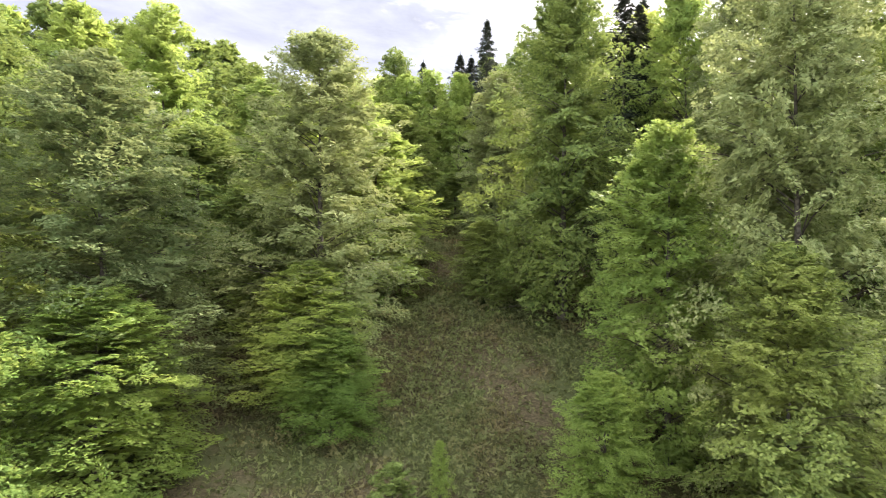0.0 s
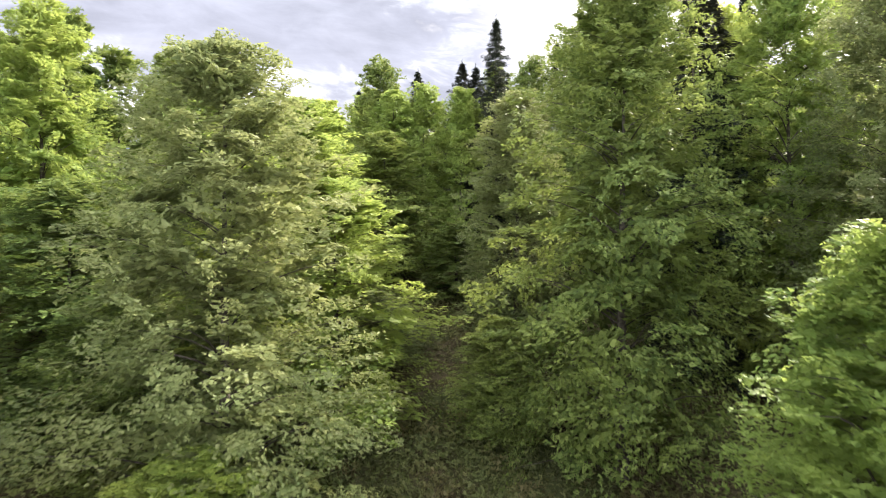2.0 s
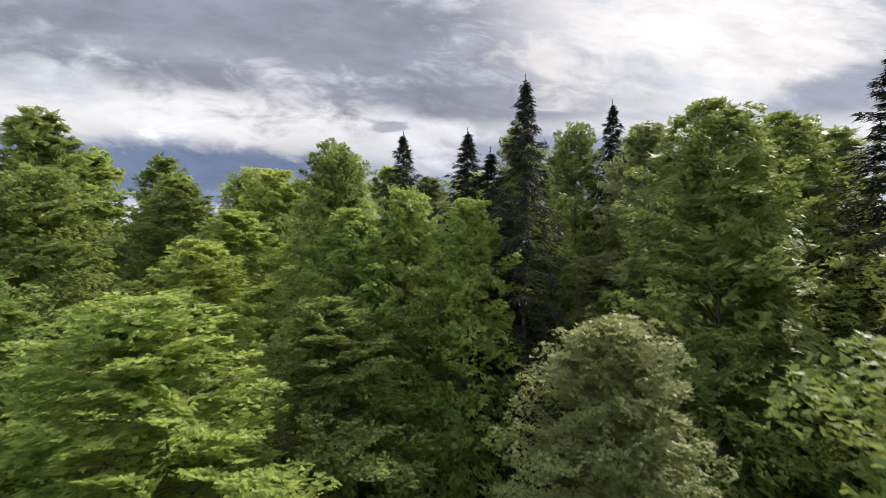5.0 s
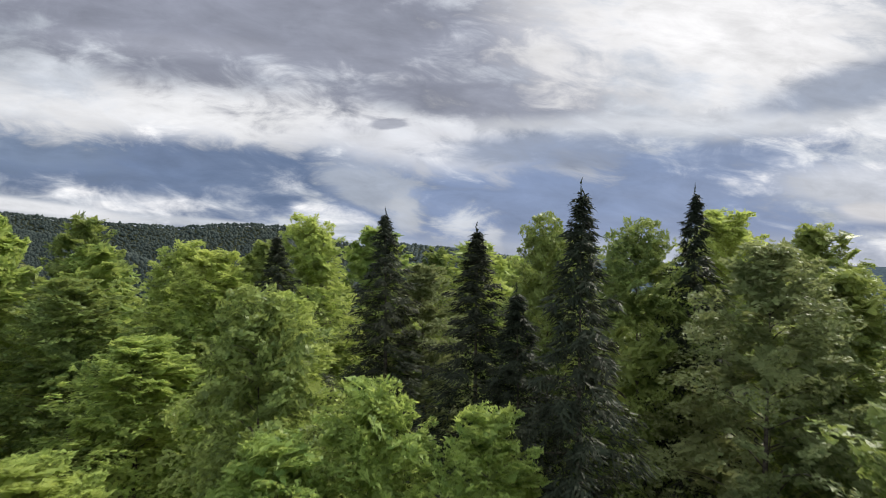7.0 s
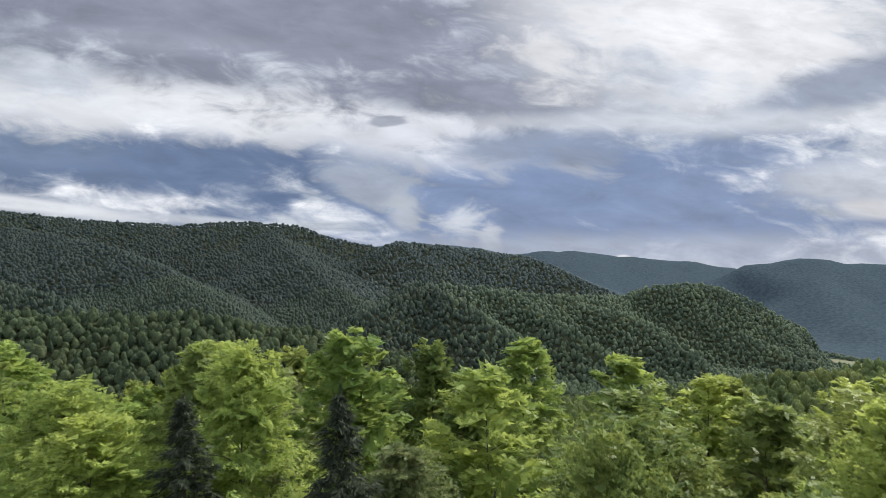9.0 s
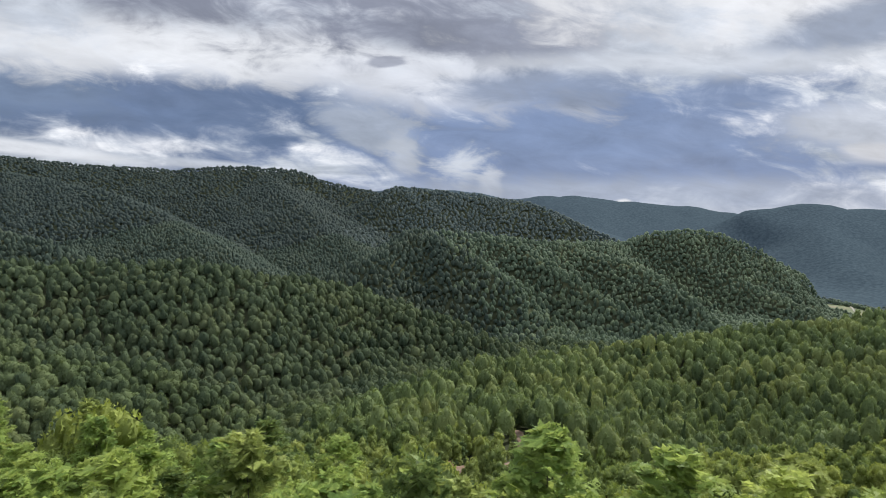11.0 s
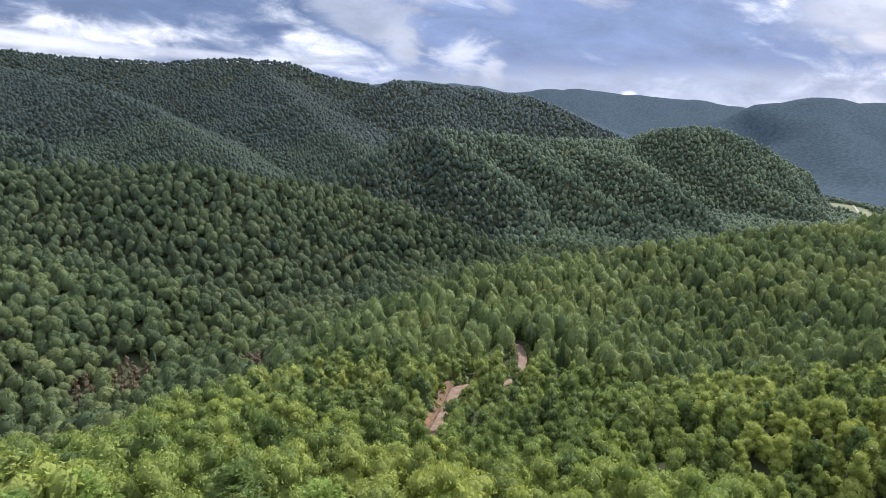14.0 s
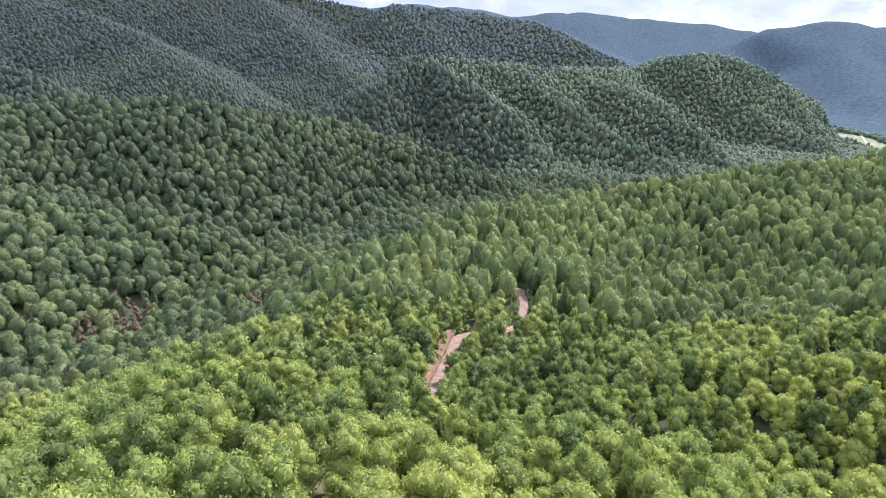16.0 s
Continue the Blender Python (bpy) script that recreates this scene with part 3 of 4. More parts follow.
def grow_leafy(seed, high, wide, sprays, per, leaf, droop=0.7):
    """Wood and crown of one broadleaf tree: a lobed column, leafed to the ground, of drooping sprays with single leaves."""
    r = np.random.default_rng(seed)
    bend = r.normal(0, 0.014 * high, 2)
    hs = np.linspace(0, 1, 9)
    axis = np.stack([bend[0] * hs ** 2, bend[1] * hs ** 2, hs * high * 0.93], 1)
    wood = [tube(axis, high * 0.0105 * (1 - hs * 0.96) ** 1.2 * np.where(hs < 0.05, 1.35, 1), 7)]
    phase = r.uniform(0, 6.3, 5)
    # where the sprays sit: up the tree, round it, and out from the trunk
    k = (np.arange(sprays) + r.uniform(0, 1, sprays)) / sprays
    s = 0.02 + 0.98 * k ** 0.92
    a = np.arange(sprays) * 2.39996 + r.normal(0, 0.35, sprays)
    profile = np.minimum(0.78 + 0.8 * s, 1.0) * np.clip(1 - s ** 3.4, 0, 1) ** 0.55 * (1 - 0.16 * s)
    lobe = 1 + 0.12 * np.sin(2 * a + phase[0]) + 0.12 * np.sin(3 * a + 5 * s + phase[1]) + 0.13 * np.sin(17 * s + 2 * a + phase[2]) + 0.07 * np.sin(31 * s + phase[3])
    inner = r.uniform(0, 1, sprays) < 0.3
    full = np.where(inner, r.uniform(0.3, 0.62, sprays), r.uniform(0.72, 1.04, sprays))
    reach = wide * profile * lobe * full + 0.05
    o = np.stack([np.cos(a), np.sin(a), np.zeros(sprays)], 1)
    z = high * (0.03 + 0.95 * s) + r.normal(0, 0.1, sprays)
    sway = np.stack([bend[0] * s ** 2, bend[1] * s ** 2], 1)
    root = np.concatenate([o[:, :2] * reach[:, None] + sway, z[:, None]], 1)
    for i in range(0, sprays, 4):
        t = np.linspace(0, 1, 4)
        foot = np.array([sway[i, 0], sway[i, 1], max(z[i] - 0.55 * reach[i], 0.3)])
        line = foot + (root[i] - foot) * t[:, None] + (0, 0, 0.12 * reach[i]) * np.sin(t * np.pi)[:, None]
        wood.append(tube(line, (0.008 + 0.011 * reach[i]) * (1 - 0.8 * t), 3))
    rise = -droop + (droop + 1.15) * s ** 1.7 + r.normal(0, 0.5, sprays)
    w = o + r.normal(0, 0.4, (sprays, 3)) * (1, 1, 0)
    w[:, 2] += rise
    w /= np.linalg.norm(w, axis=1)[:, None]
    lat = np.cross(w, (0.02, 0.03, 1.0))
    lat /= np.linalg.norm(lat, axis=1)[:, None] + 1e-9
    up = np.cross(lat, w)
    up *= np.where(up[:, 2:] < 0, -1, 1)
    tip = r.normal(0, 0.55, (sprays, 1))
    lat, up = lat * np.cos(tip) + up * np.sin(tip), up * np.cos(tip) - lat * np.sin(tip)
    long = wide * 0.30 * r.uniform(0.65, 1.3, sprays) * np.where(inner, 1.25, 1) * (1 - 0.35 * s)
    # leaves in rows along the twigs of each spray
    f = r.uniform(-0.75, 1.0, (sprays, per))
    twig = np.round(r.uniform(-3.4, 3.4, (sprays, per)))
    side = (twig / 3.4 + r.normal(0, 0.07, (sprays, per))) * (1.05 - 0.6 * np.abs(f))
    f = f - 0.25 * np.abs(side)
    thick = r.normal(0, 0.10, (sprays, per))
    L = long[:, None, None]
    at = root[:, None] + w[:, None] * f[..., None] * L + lat[:, None] * side[..., None] * L * 0.85 + up[:, None] * thick[..., None] * L
    at[..., 2] -= 0.22 * long[:, None] * (f ** 2 + side ** 2)
    at[..., 2] = np.maximum(at[..., 2], 0.12)
    sgn = np.where(np.arange(per) % 2 == 0, 1.0, -1.0)
    way = w[:, None] * 0.7 + lat[:, None] * (sgn * 0.55 + 0)[None, :, None] + r.normal(0, 0.3, at.shape) + (0, 0, -0.25)
    flat = np.repeat(up[:, None] + o[:, None] * 0.55, per, 1)
    crown = leaves(at.reshape(-1, 3), way.reshape(-1, 3), flat.reshape(-1, 3), leaf * np.repeat(np.where(inner, 2.0, 1.0), per), 0.72, r, True)
    return join(wood), crown


TREE_LABEL = {
    "beech": "leafy green beech tree with layered drooping branches",
    "young": "bright yellow-green young beech tree in full leaf",
    "hornbeam": "grey-green hornbeam tree with fine pale foliage",
    "fir": "dark green conical fir tree with whorled branches",
}
TREE_LEAF = {"beech": LEAF, "young": LEAF_BRIGHT, "hornbeam": LEAF_GREY, "fir": NEEDLE}
stock = {}
TALL = 18.0      # height of the models


def tree_model(kind, grade, variant):
    """The first tree of its kind is built; the others are copies of it."""
    key = (kind, grade, variant)
    if key not in stock:
        high, wide = TALL, {"beech": 3.2, "young": 3.1, "hornbeam": 2.9, "fir": 2.1}[kind]
        seed = 100 * variant + 3 * len(kind) + len(grade)
        if kind == "fir":
            limbs, twigs, per, leaf = {"fine": (190, 13, 14, 0.22), "mid": (90, 9, 10, 0.42)}[grade]
            wood, crown = grow_fir(seed, high, wide, limbs, twigs, per, leaf)
        else:
            sprays, per, leaf = {"best": (410, 116, 0.130), "fine": (280, 92, 0.172), "mid": (150, 40, 0.36)}[grade]
            if kind == "hornbeam":
                per, leaf = int(per * 1.25), leaf * 0.84
            wood, crown = grow_leafy(seed, high, wide, sprays, per, leaf, {"beech": 0.75, "young": 0.55, "hornbeam": 0.35}[kind])
        thing = new("fir_tree" if kind == "fir" else "beech_tree" if kind != "hornbeam" else "hornbeam_tree")
        mesh_object("trunk", *wood, BARK, thing, True)
        mesh_object("crown", *crown, TREE_LEAF[kind], thing)
        tagged(thing, TREE_LABEL[kind], "tree", "trees of the hilltop wood")
        stock[key] = [thing, False]
    return stock[key]


planted = []


def plant(kind, x, y, top, broad=None, grade="fine", variant=0, base=None):
    """A tree at x, y whose tip stands at height top (above the flight's start); broad: its crown's radius."""
    ground = float(land(x, y)) if base is None else base
    high = max(top + UP - ground - (0 if kind == "fir" else 0.4), 2.0) + 0.15
    model, used = tree_model(kind, grade, variant)
    sz = high / TALL
    own = {"beech": 3.2, "young": 3.1, "hornbeam": 2.9, "fir": 2.1}[kind]
    sx = broad / own if broad else 0.55 * sz + 0.45
    m = pose(x, y, ground - 0.15, 0, 0, random.uniform(0, 360)) @ Matrix.Diagonal((sx, sx, sz, 1))
    if not used:
        model.matrix_basis = m
        model.scale = (sx, sx, sz)
        stock[(kind, grade, variant)][1] = True
        made = model
    else:
        made = model.copy()
        scene.collection.objects.link(made)
        for o in model.children:
            c = o.copy()
            scene.collection.objects.link(c)
            c.parent = made
        made.matrix_basis = m
    planted.append((x, y, (broad or own * sx)))
    return made


# the trees that the flight passes: kind, x, y, height of the tip, radius of the crown
NEAR = [
    ("hornbeam", -4.7, 24.5, 9.2, 3.3), ("hornbeam", -10.6, 20.0, 6.6, 3.6), ("beech", -15.5, 21.0, 8.5, 3.4),
    ("young", 13.0, 33.0, 14.5, 3.0), ("beech", 5.6, 29.0, 12.8, 3.5), ("young", 7.2, 20.0, 4.6, 2.7), ("hornbeam", 10.0, 17.5, 10.5, 3.0),
    ("young", 4.6, 17.4, -2.8, 1.4), ("beech", 14.5, 22.5, 12.0, 3.3), ("hornbeam", 14.0, 28.5, 13.0, 3.0), ("fir", 10.0, 34.6, 15.0, 2.1), ("fir", 11.4, 35.8, 14.6, 2.1),
    ("young", -5.9, 38.5, 11.0, 3.9), ("young", -7.4, 32.5, 8.2, 3.0), ("hornbeam", 3.2, 35.5, 10.8, 2.4), ("beech", -2.6, 43.5, 10.6, 2.6),
    ("beech", -3.6, 48.0, 16.0, 2.4), ("fir", 3.3, 47.2, 17.9, 1.7), ("fir", 2.4, 49.4, 15.6, 1.8),
    ("beech", 7.8, 41.5, 16.0, 3.5), ("beech", 6.5, 53.4, 17.8, 2.4), ("young", 10.4, 57.0, 18.4, 2.8), ("fir", 8.0, 53.0, 18.4, 1.6),
    ("fir", 14.0, 43.6, 18.0, 2.4), ("fir", 15.8, 42.0, 17.2, 2.2), ("fir", 1.5, 53.7, 17.3, 2.0),
    ("fir", -1.7, 58.3, 18.1, 1.9), ("fir", -6.6, 61.4, 17.3, 2.0), ("beech", 4.1, 55.9, 18.1, 2.0),
    ("beech", -13.4, 57.5, 15.8, 3.3), ("beech", -15.2, 49.0, 15.2, 3.3), ("young", -9.6, 54.5, 14.0, 3.2),
    ("young", -11.0, 40.0, 11.4, 3.3), ("young", 1.2, 46.2, 13.8, 2.0), ("hornbeam", 8.4, 49.8, 17.1, 2.9), ("young", -2.4, 45.5, 13.4, 2.4), ("young", -1.0, 47.0, 14.2, 2.2),
    ("beech", 11.4, 51.5, 16.4, 2.8), ("hornbeam", -0.3, 60.5, 16.3, 2.5),
    ("young", -11.8, 13.5, 1.5, 2.6), ("young", -3.6, 21.0, -2.2, 1.7), ("young", -9.8, 18.0, -0.5, 3.0), ("young", -5.0, 22.6, 0.0, 2.6),
    ("beech", -7.8, 27.4, 3.6, 2.8), ("beech", 8.6, 15.5, 0.5, 2.4), 
    ("beech", 11.8, 45.5, 16.6, 3.0), ("beech", 2.2, 30.5, 2.0, 1.8), ("hornbeam", -2.2, 34.5, 2.6, 1.7),
    ("beech", 0.9, 40.5, 5.6, 2.0), ("young", -8.2, 47.0, 12.4, 3.0), ("young", 12.0, 37.0, 14.8, 3.2),
]
for i, (kind, x, y, top, broad) in enumerate(NEAR):
    plant(kind, x, y, top, broad, "fine" if y > 36 or kind == "fir" else "best", i % 2)

# ---------------------------------------------------------------- the wood beyond, tree by tree
def free(x, y, gap):
    return all((x - a) ** 2 + (y - b) ** 2 > (gap * 0.5 + c * 0.55) ** 2 for a, b, c in planted)


ROAD = [(-8, 222), (-5.5, 230), (-4.3, 239), (-2.5, 253), (-1, 266), (2.4, 282), (5, 297), (6, 304), (13, 312), (27, 322), (36, 334), (38.5, 348), (41, 360), (42.5, 373), (42, 386), (33, 396), (10, 410)]


def road_gap(x, y):
    best = np.full(np.shape(x), 1e9)
    for (x0, y0), (x1, y1) in zip(ROAD, ROAD[1:]):
        dx, dy = x1 - x0, y1 - y0
        s = np.clip(((x - x0) * dx + (y - y0) * dy) / (dx * dx + dy * dy), 0, 1)
        best = np.minimum(best, np.hypot(x - x0 - s * dx, y - y0 - s * dy))
    return best


for y in np.arange(10, 112, 5.0):
    half = 24 + 0.42 * max(y - 30, 0)
    for x in np.arange(-half, half, 5.2):
        px, py = x + rng.uniform(-2, 2), y + rng.uniform(-2, 2)
        if py < 30 and abs(px) < 14 or not free(px, py, 4.0):
            continue
        top = float(land(px, py)) - UP + (rng.uniform(10.6, 13.2) + min(0.28 * max(px - 3, 0), 4.0 if py < 44 else 1.6) + 0.18 * max(-px - 8, 0) if py < 64 else rng.uniform(11.4, 15.0))
        if abs(px) < 12:
            top = min(top, 0.54 * (py - 8) - 5.5)      # low enough for the flight
        kind = rng.choice(["beech", "young", "hornbeam", "fir"], p=[0.45, 0.36, 0.15, 0.04] if py < 76 else [0.10, 0.84, 0.05, 0.01])
        plant(str(kind), px, py, top, rng.uniform(2.6, 3.6) * (0.65 if kind == "fir" else 1),
              "fine" if py < 66 and abs(px) < min(13 if py > 38 else 24, 0.72 * py + 1) else "mid", int(rng.integers(0, 2)))


# ---------------------------------------------------------------- the forest, as stuff
def ball(level):
    bm = bmesh.new()
    bmesh.ops.create_icosphere(bm, subdivisions=level, radius=1.0)
    v = np.array([p.co[:] for p in bm.verts])
    f = np.array([[p.index for p in q.verts] for q in bm.faces])
    bm.free()
    return v, f


def golden(n, low, r, jitter):
    """Directions spread evenly from straight up down to the rise low."""
    rise = np.clip(1 - (1 - low) * (np.arange(n) + 0.5) / n + r.normal(0, 0.05, n), -0.98, 1)
    a = np.arange(n) * 2.39996 + r.normal(0, jitter, n)
    flat = np.sqrt(1 - rise ** 2)
    return np.stack([np.cos(a) * flat, np.sin(a) * flat, rise], 1)


def egg_model(seed, level, tufts, size, slim, lobes=18):
    """A crown of radius 1 and height 1: a lobed egg, ragged with leafy tufts. Gives verts, faces, a tone for each vert, and how many verts are shaded smooth."""
    r = np.random.default_rng(seed)
    knob, puff, tight = golden(lobes, -0.5, r, 0.45), r.uniform(0.45, 1.15, lobes), r.uniform(3.5, 7.0, lobes)

    def shell(d, full):
        bump = (puff * np.sqrt(np.clip(1 - (1 - d @ knob.T) * tight, 0, 1))).max(1)
        out, t = (0.70 + 0.34 * bump) * full, (d[:, 2] + 1) / 2
        wide = out * (1.1 - slim * t ** 1.5)
        return np.stack([d[:, 0] * wide, d[:, 1] * wide, 0.08 + 0.92 * t * (0.80 + 0.2 * out)], 1), bump

    v, f = ball(level)
    f = f[v[f][:, :, 2].min(1) > -0.85]
    body, bump = shell(v, 0.93 if tufts else 1.0)
    # shade goes into the tone: dark creases between lobes, pale bulges
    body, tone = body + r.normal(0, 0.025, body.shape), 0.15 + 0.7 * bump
    if tufts:
        d = golden(tufts, -0.65, r, 0.4)
        at, swell = shell(d, r.uniform(0.9, 1.07, tufts))
        lv, lf = leaves(at * (1, 1, 2.6), r.normal(0, 0.8, d.shape) + d * 0.35 + (0, 0, -0.15), d + r.normal(0, 0.25, d.shape), size, 0.85, r, True)
        f = np.concatenate([f, lf + len(body)])
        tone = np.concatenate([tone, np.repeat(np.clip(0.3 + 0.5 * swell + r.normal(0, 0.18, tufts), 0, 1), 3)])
        body = np.concatenate([body, lv / (1, 1, 2.6)])
    return body, f, tone, len(v)


def crown_model(seed, boughs, tufts, size, slim):
    """A crown of radius 1 and height 1 built up of rounded boughs, each clad in leafy tufts. Gives the same as egg_model."""
    r = np.random.default_rng(seed)
    tall = 2.7
    t = np.linspace(0.22, 0.9, boughs) + r.normal(0, 0.03, boughs)
    a = np.arange(boughs) * 2.39996 + r.uniform(0, 6.3) + r.normal(0, 0.4, boughs)
    rad = r.uniform(0.40, 0.62, boughs) * (1.1 - slim * t)
    off = np.clip(1.02 - rad, 0.1, 1) * (1.12 - (0.35 + slim) * t ** 1.4) * r.uniform(0.75, 1.1, boughs)
    off[-1] *= 0.3
    at = np.stack([np.cos(a) * off, np.sin(a) * off, np.minimum(t * tall, tall - rad)], 1)
    at = np.concatenate([at, [[0, 0, 0.32 * tall], [0, 0, 0.6 * tall]]])
    rad = np.concatenate([rad, [0.62, 0.58 - 0.2 * slim]])
    v0, f0 = ball(1)
    body = (at[:, None] + v0[None] * (rad * 0.86)[:, None, None]).reshape(-1, 3)
    f = (f0[None] + (np.arange(len(at)) * len(v0))[:, None, None]).reshape(-1, 3)
    # tufts on the outside of each bough
    n = np.maximum((tufts * 1.9 * rad ** 2 / (rad ** 2).sum()).astype(int), 4)
    d = np.concatenate([golden(k, -0.6, r, 0.5) for k in n])
    which = np.repeat(np.arange(len(at)), n)
    p = at[which] + d * (rad[which] * r.uniform(0.88, 1.1, len(d)))[:, None]
    inside = (np.linalg.norm(p[:, None] - at[None], axis=2) / rad[None])
    inside[np.arange(len(p)), which] = 9
    keep = np.where(inside.min(1) > 0.9)[0]
    keep = np.sort(r.permutation(keep)[:tufts])
    p, d, which = p[keep], d[keep], which[keep]
    lv, lf = leaves(p, r.normal(0, 0.8, d.shape) + d * 0.3 + (0, 0, -0.1), d + r.normal(0, 0.3, d.shape), size, 0.85, r, True)
    # tufts that face up are toned lighter, inner boughs dark, as if lit from above
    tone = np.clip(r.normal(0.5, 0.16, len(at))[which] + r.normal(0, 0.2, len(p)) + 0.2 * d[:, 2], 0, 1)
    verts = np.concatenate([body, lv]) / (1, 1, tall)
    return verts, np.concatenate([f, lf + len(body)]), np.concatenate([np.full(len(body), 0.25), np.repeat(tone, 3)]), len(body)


def forest(name, label, xs, ys, level, tufts, size, material, tall, wide, slim=(0.2, 0.55), cones=0.03):
    """Many trees in one mesh, each a turned and scaled crown out of ten shapes, with its own tint.
    level: how many boughs; up to two, how fine the egg is."""
    n = len(xs)
    lean_in = [slim[0] + (slim[1] - slim[0]) * q / 8 for q in range(9)]
    models = [crown_model(40 * level + q, level, tufts, size, k) if level > 2 else egg_model(40 * level + q, level, tufts, size, k) for q, k in enumerate(lean_in)]
    models.append(egg_model(7, min(level, 2), tufts, size, 0.98, 8))
    kind = np.where(rng.uniform(0, 1, n) < cones, 9, rng.integers(0, 9, n))
    cone = kind == 9
    big = rng.uniform(0, 1, n) ** 1.3
    high = (tall[0] + (tall[1] - tall[0]) * big) * np.where(cone, 1.12, rng.uniform(0.85, 1.15, n))
    rad = (wide[0] + (wide[1] - wide[0]) * np.clip(big + rng.normal(0, 0.25, n), 0, 1)) * np.where(cone, 0.72, 1)
    # neighbours are akin: slow waves of tint, with a spread of its own for each tree
    kin = np.clip(0.5 + 0.16 * np.sin(xs / 37 + 2 * np.sin(ys / 53)) + rng.normal(0, 0.27, n), 0, 1)
    kin = np.where(cone, 0.0, kin)
    z = land(xs, ys)
    turn, lean = rng.uniform(0, 2 * np.pi, n), rng.normal(0, 0.06, (n, 2))
    verts, faces, own, tree, soft, total = [], [], [], [], [], 0
    for q, (mv, mf, mt, body) in enumerate(models):
        at = np.where(kind == q)[0]
        if not len(at):
            continue
        c, sn = np.cos(turn[at])[:, None], np.sin(turn[at])[:, None]
        x, y = mv[:, 0] * c - mv[:, 1] * sn, mv[:, 0] * sn + mv[:, 1] * c
        up = mv[:, 2] * high[at][:, None]
        v = np.stack([xs[at][:, None] + x * rad[at][:, None] + up * lean[at][:, :1],
                      ys[at][:, None] + y * rad[at][:, None] + up * lean[at][:, 1:], z[at][:, None] + up], -1)
        verts.append(v.reshape(-1, 3))
        faces.append((mf[None] + (np.arange(len(at)) * len(mv))[:, None, None]).reshape(-1, 3) + total)
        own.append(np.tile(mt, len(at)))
        tree.append(np.repeat(kin[at], len(mv)))
        soft.append(np.tile(mf[:, 0] < body, len(at)))
        total += len(at) * len(mv)
    wood = mesh_object(name, np.concatenate(verts), np.concatenate(faces), material)
    wood.data.polygons.foreach_set("use_smooth", np.concatenate(soft))
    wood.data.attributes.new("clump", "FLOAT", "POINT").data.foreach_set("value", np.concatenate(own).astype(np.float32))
    wood.data.attributes.new("kin", "FLOAT", "POINT").data.foreach_set("value", np.concatenate(tree).astype(np.float32))
    tagged(wood, label, "forest", kind="stuff")


def scatter(y0, y1, gap, spread=0.72, extra=12):
    out = []
    for y in np.arange(y0, y1, gap):
        half = spread * (y - 48) + extra
        out.append(np.stack([np.arange(-half, half, gap), np.full(len(np.arange(-half, half, gap)), y)], 1))
    p = np.concatenate(out)
    return p + rng.uniform(-0.42, 0.42, p.shape) * gap


def clear_of_road(p):
    return p[road_gap(p[:, 0], p[:, 1]) > np.where(p[:, 1] < 310, 5.6, 7.6)]


def thinned(p, share=0.07):
    return p[rng.uniform(0, 1, len(p)) > share]


def thin_behind(p):
    """Slopes that fall away to the north stand thinner."""
    away = land(p[:, 0], p[:, 1] + 8) - land(p[:, 0], p[:, 1]) < -2.2
    return p[~away | (rng.uniform(0, 1, len(p)) < 0.4)]


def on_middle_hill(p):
    """True where the haze-tinted far wood gives way to greener mixed wood, with a ragged border."""
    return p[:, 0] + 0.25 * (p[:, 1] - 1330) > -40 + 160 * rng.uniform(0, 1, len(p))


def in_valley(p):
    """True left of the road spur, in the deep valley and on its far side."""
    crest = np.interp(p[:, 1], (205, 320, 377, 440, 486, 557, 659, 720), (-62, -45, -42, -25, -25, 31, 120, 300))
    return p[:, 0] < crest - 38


# the wood goes on to both sides of the flight and behind its start
p = np.stack(np.meshgrid(np.arange(-92, 92, 6.2), np.arange(-70, 112, 6.2)), -1).reshape(-1, 2)
p = p + rng.uniform(-2.4, 2.4, p.shape)
p = p[(np.abs(p[:, 0]) > 27 + 0.42 * np.maximum(p[:, 1] - 30, 0)) & (p[:, 1] > -12) | (p[:, 1] < -18)]
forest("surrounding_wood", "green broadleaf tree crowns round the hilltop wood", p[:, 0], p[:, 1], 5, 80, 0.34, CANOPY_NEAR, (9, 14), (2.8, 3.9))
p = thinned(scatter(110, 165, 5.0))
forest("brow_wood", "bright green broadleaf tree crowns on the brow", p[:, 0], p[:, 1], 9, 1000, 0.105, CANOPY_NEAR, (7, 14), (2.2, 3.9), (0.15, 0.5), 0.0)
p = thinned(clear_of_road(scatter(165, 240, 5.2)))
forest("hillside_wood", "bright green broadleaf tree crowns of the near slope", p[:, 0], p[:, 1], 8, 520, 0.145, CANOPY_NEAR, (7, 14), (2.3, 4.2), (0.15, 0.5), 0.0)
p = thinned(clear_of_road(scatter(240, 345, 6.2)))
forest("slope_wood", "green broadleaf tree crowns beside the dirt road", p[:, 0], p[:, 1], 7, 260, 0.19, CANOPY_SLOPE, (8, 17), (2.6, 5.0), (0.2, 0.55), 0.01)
p = clear_of_road(scatter(345, 600, 7.8))
bare = (np.hypot((p[:, 0] + 115) / 30, (p[:, 1] - 470) / 25) < 1) | (np.hypot((p[:, 0] + 215) / 30, (p[:, 1] - 455) / 35) < 1)
bare &= rng.uniform(0, 1, len(p)) < 0.55
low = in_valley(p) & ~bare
high_up = ~in_valley(p) & ~bare
forest("spur_wood", "green tall tree crowns on the road spur", p[high_up, 0], p[high_up, 1], 2, 165, 0.25, CANOPY_MID, (11, 24), (2.8, 5.6), (0.0, 0.4))
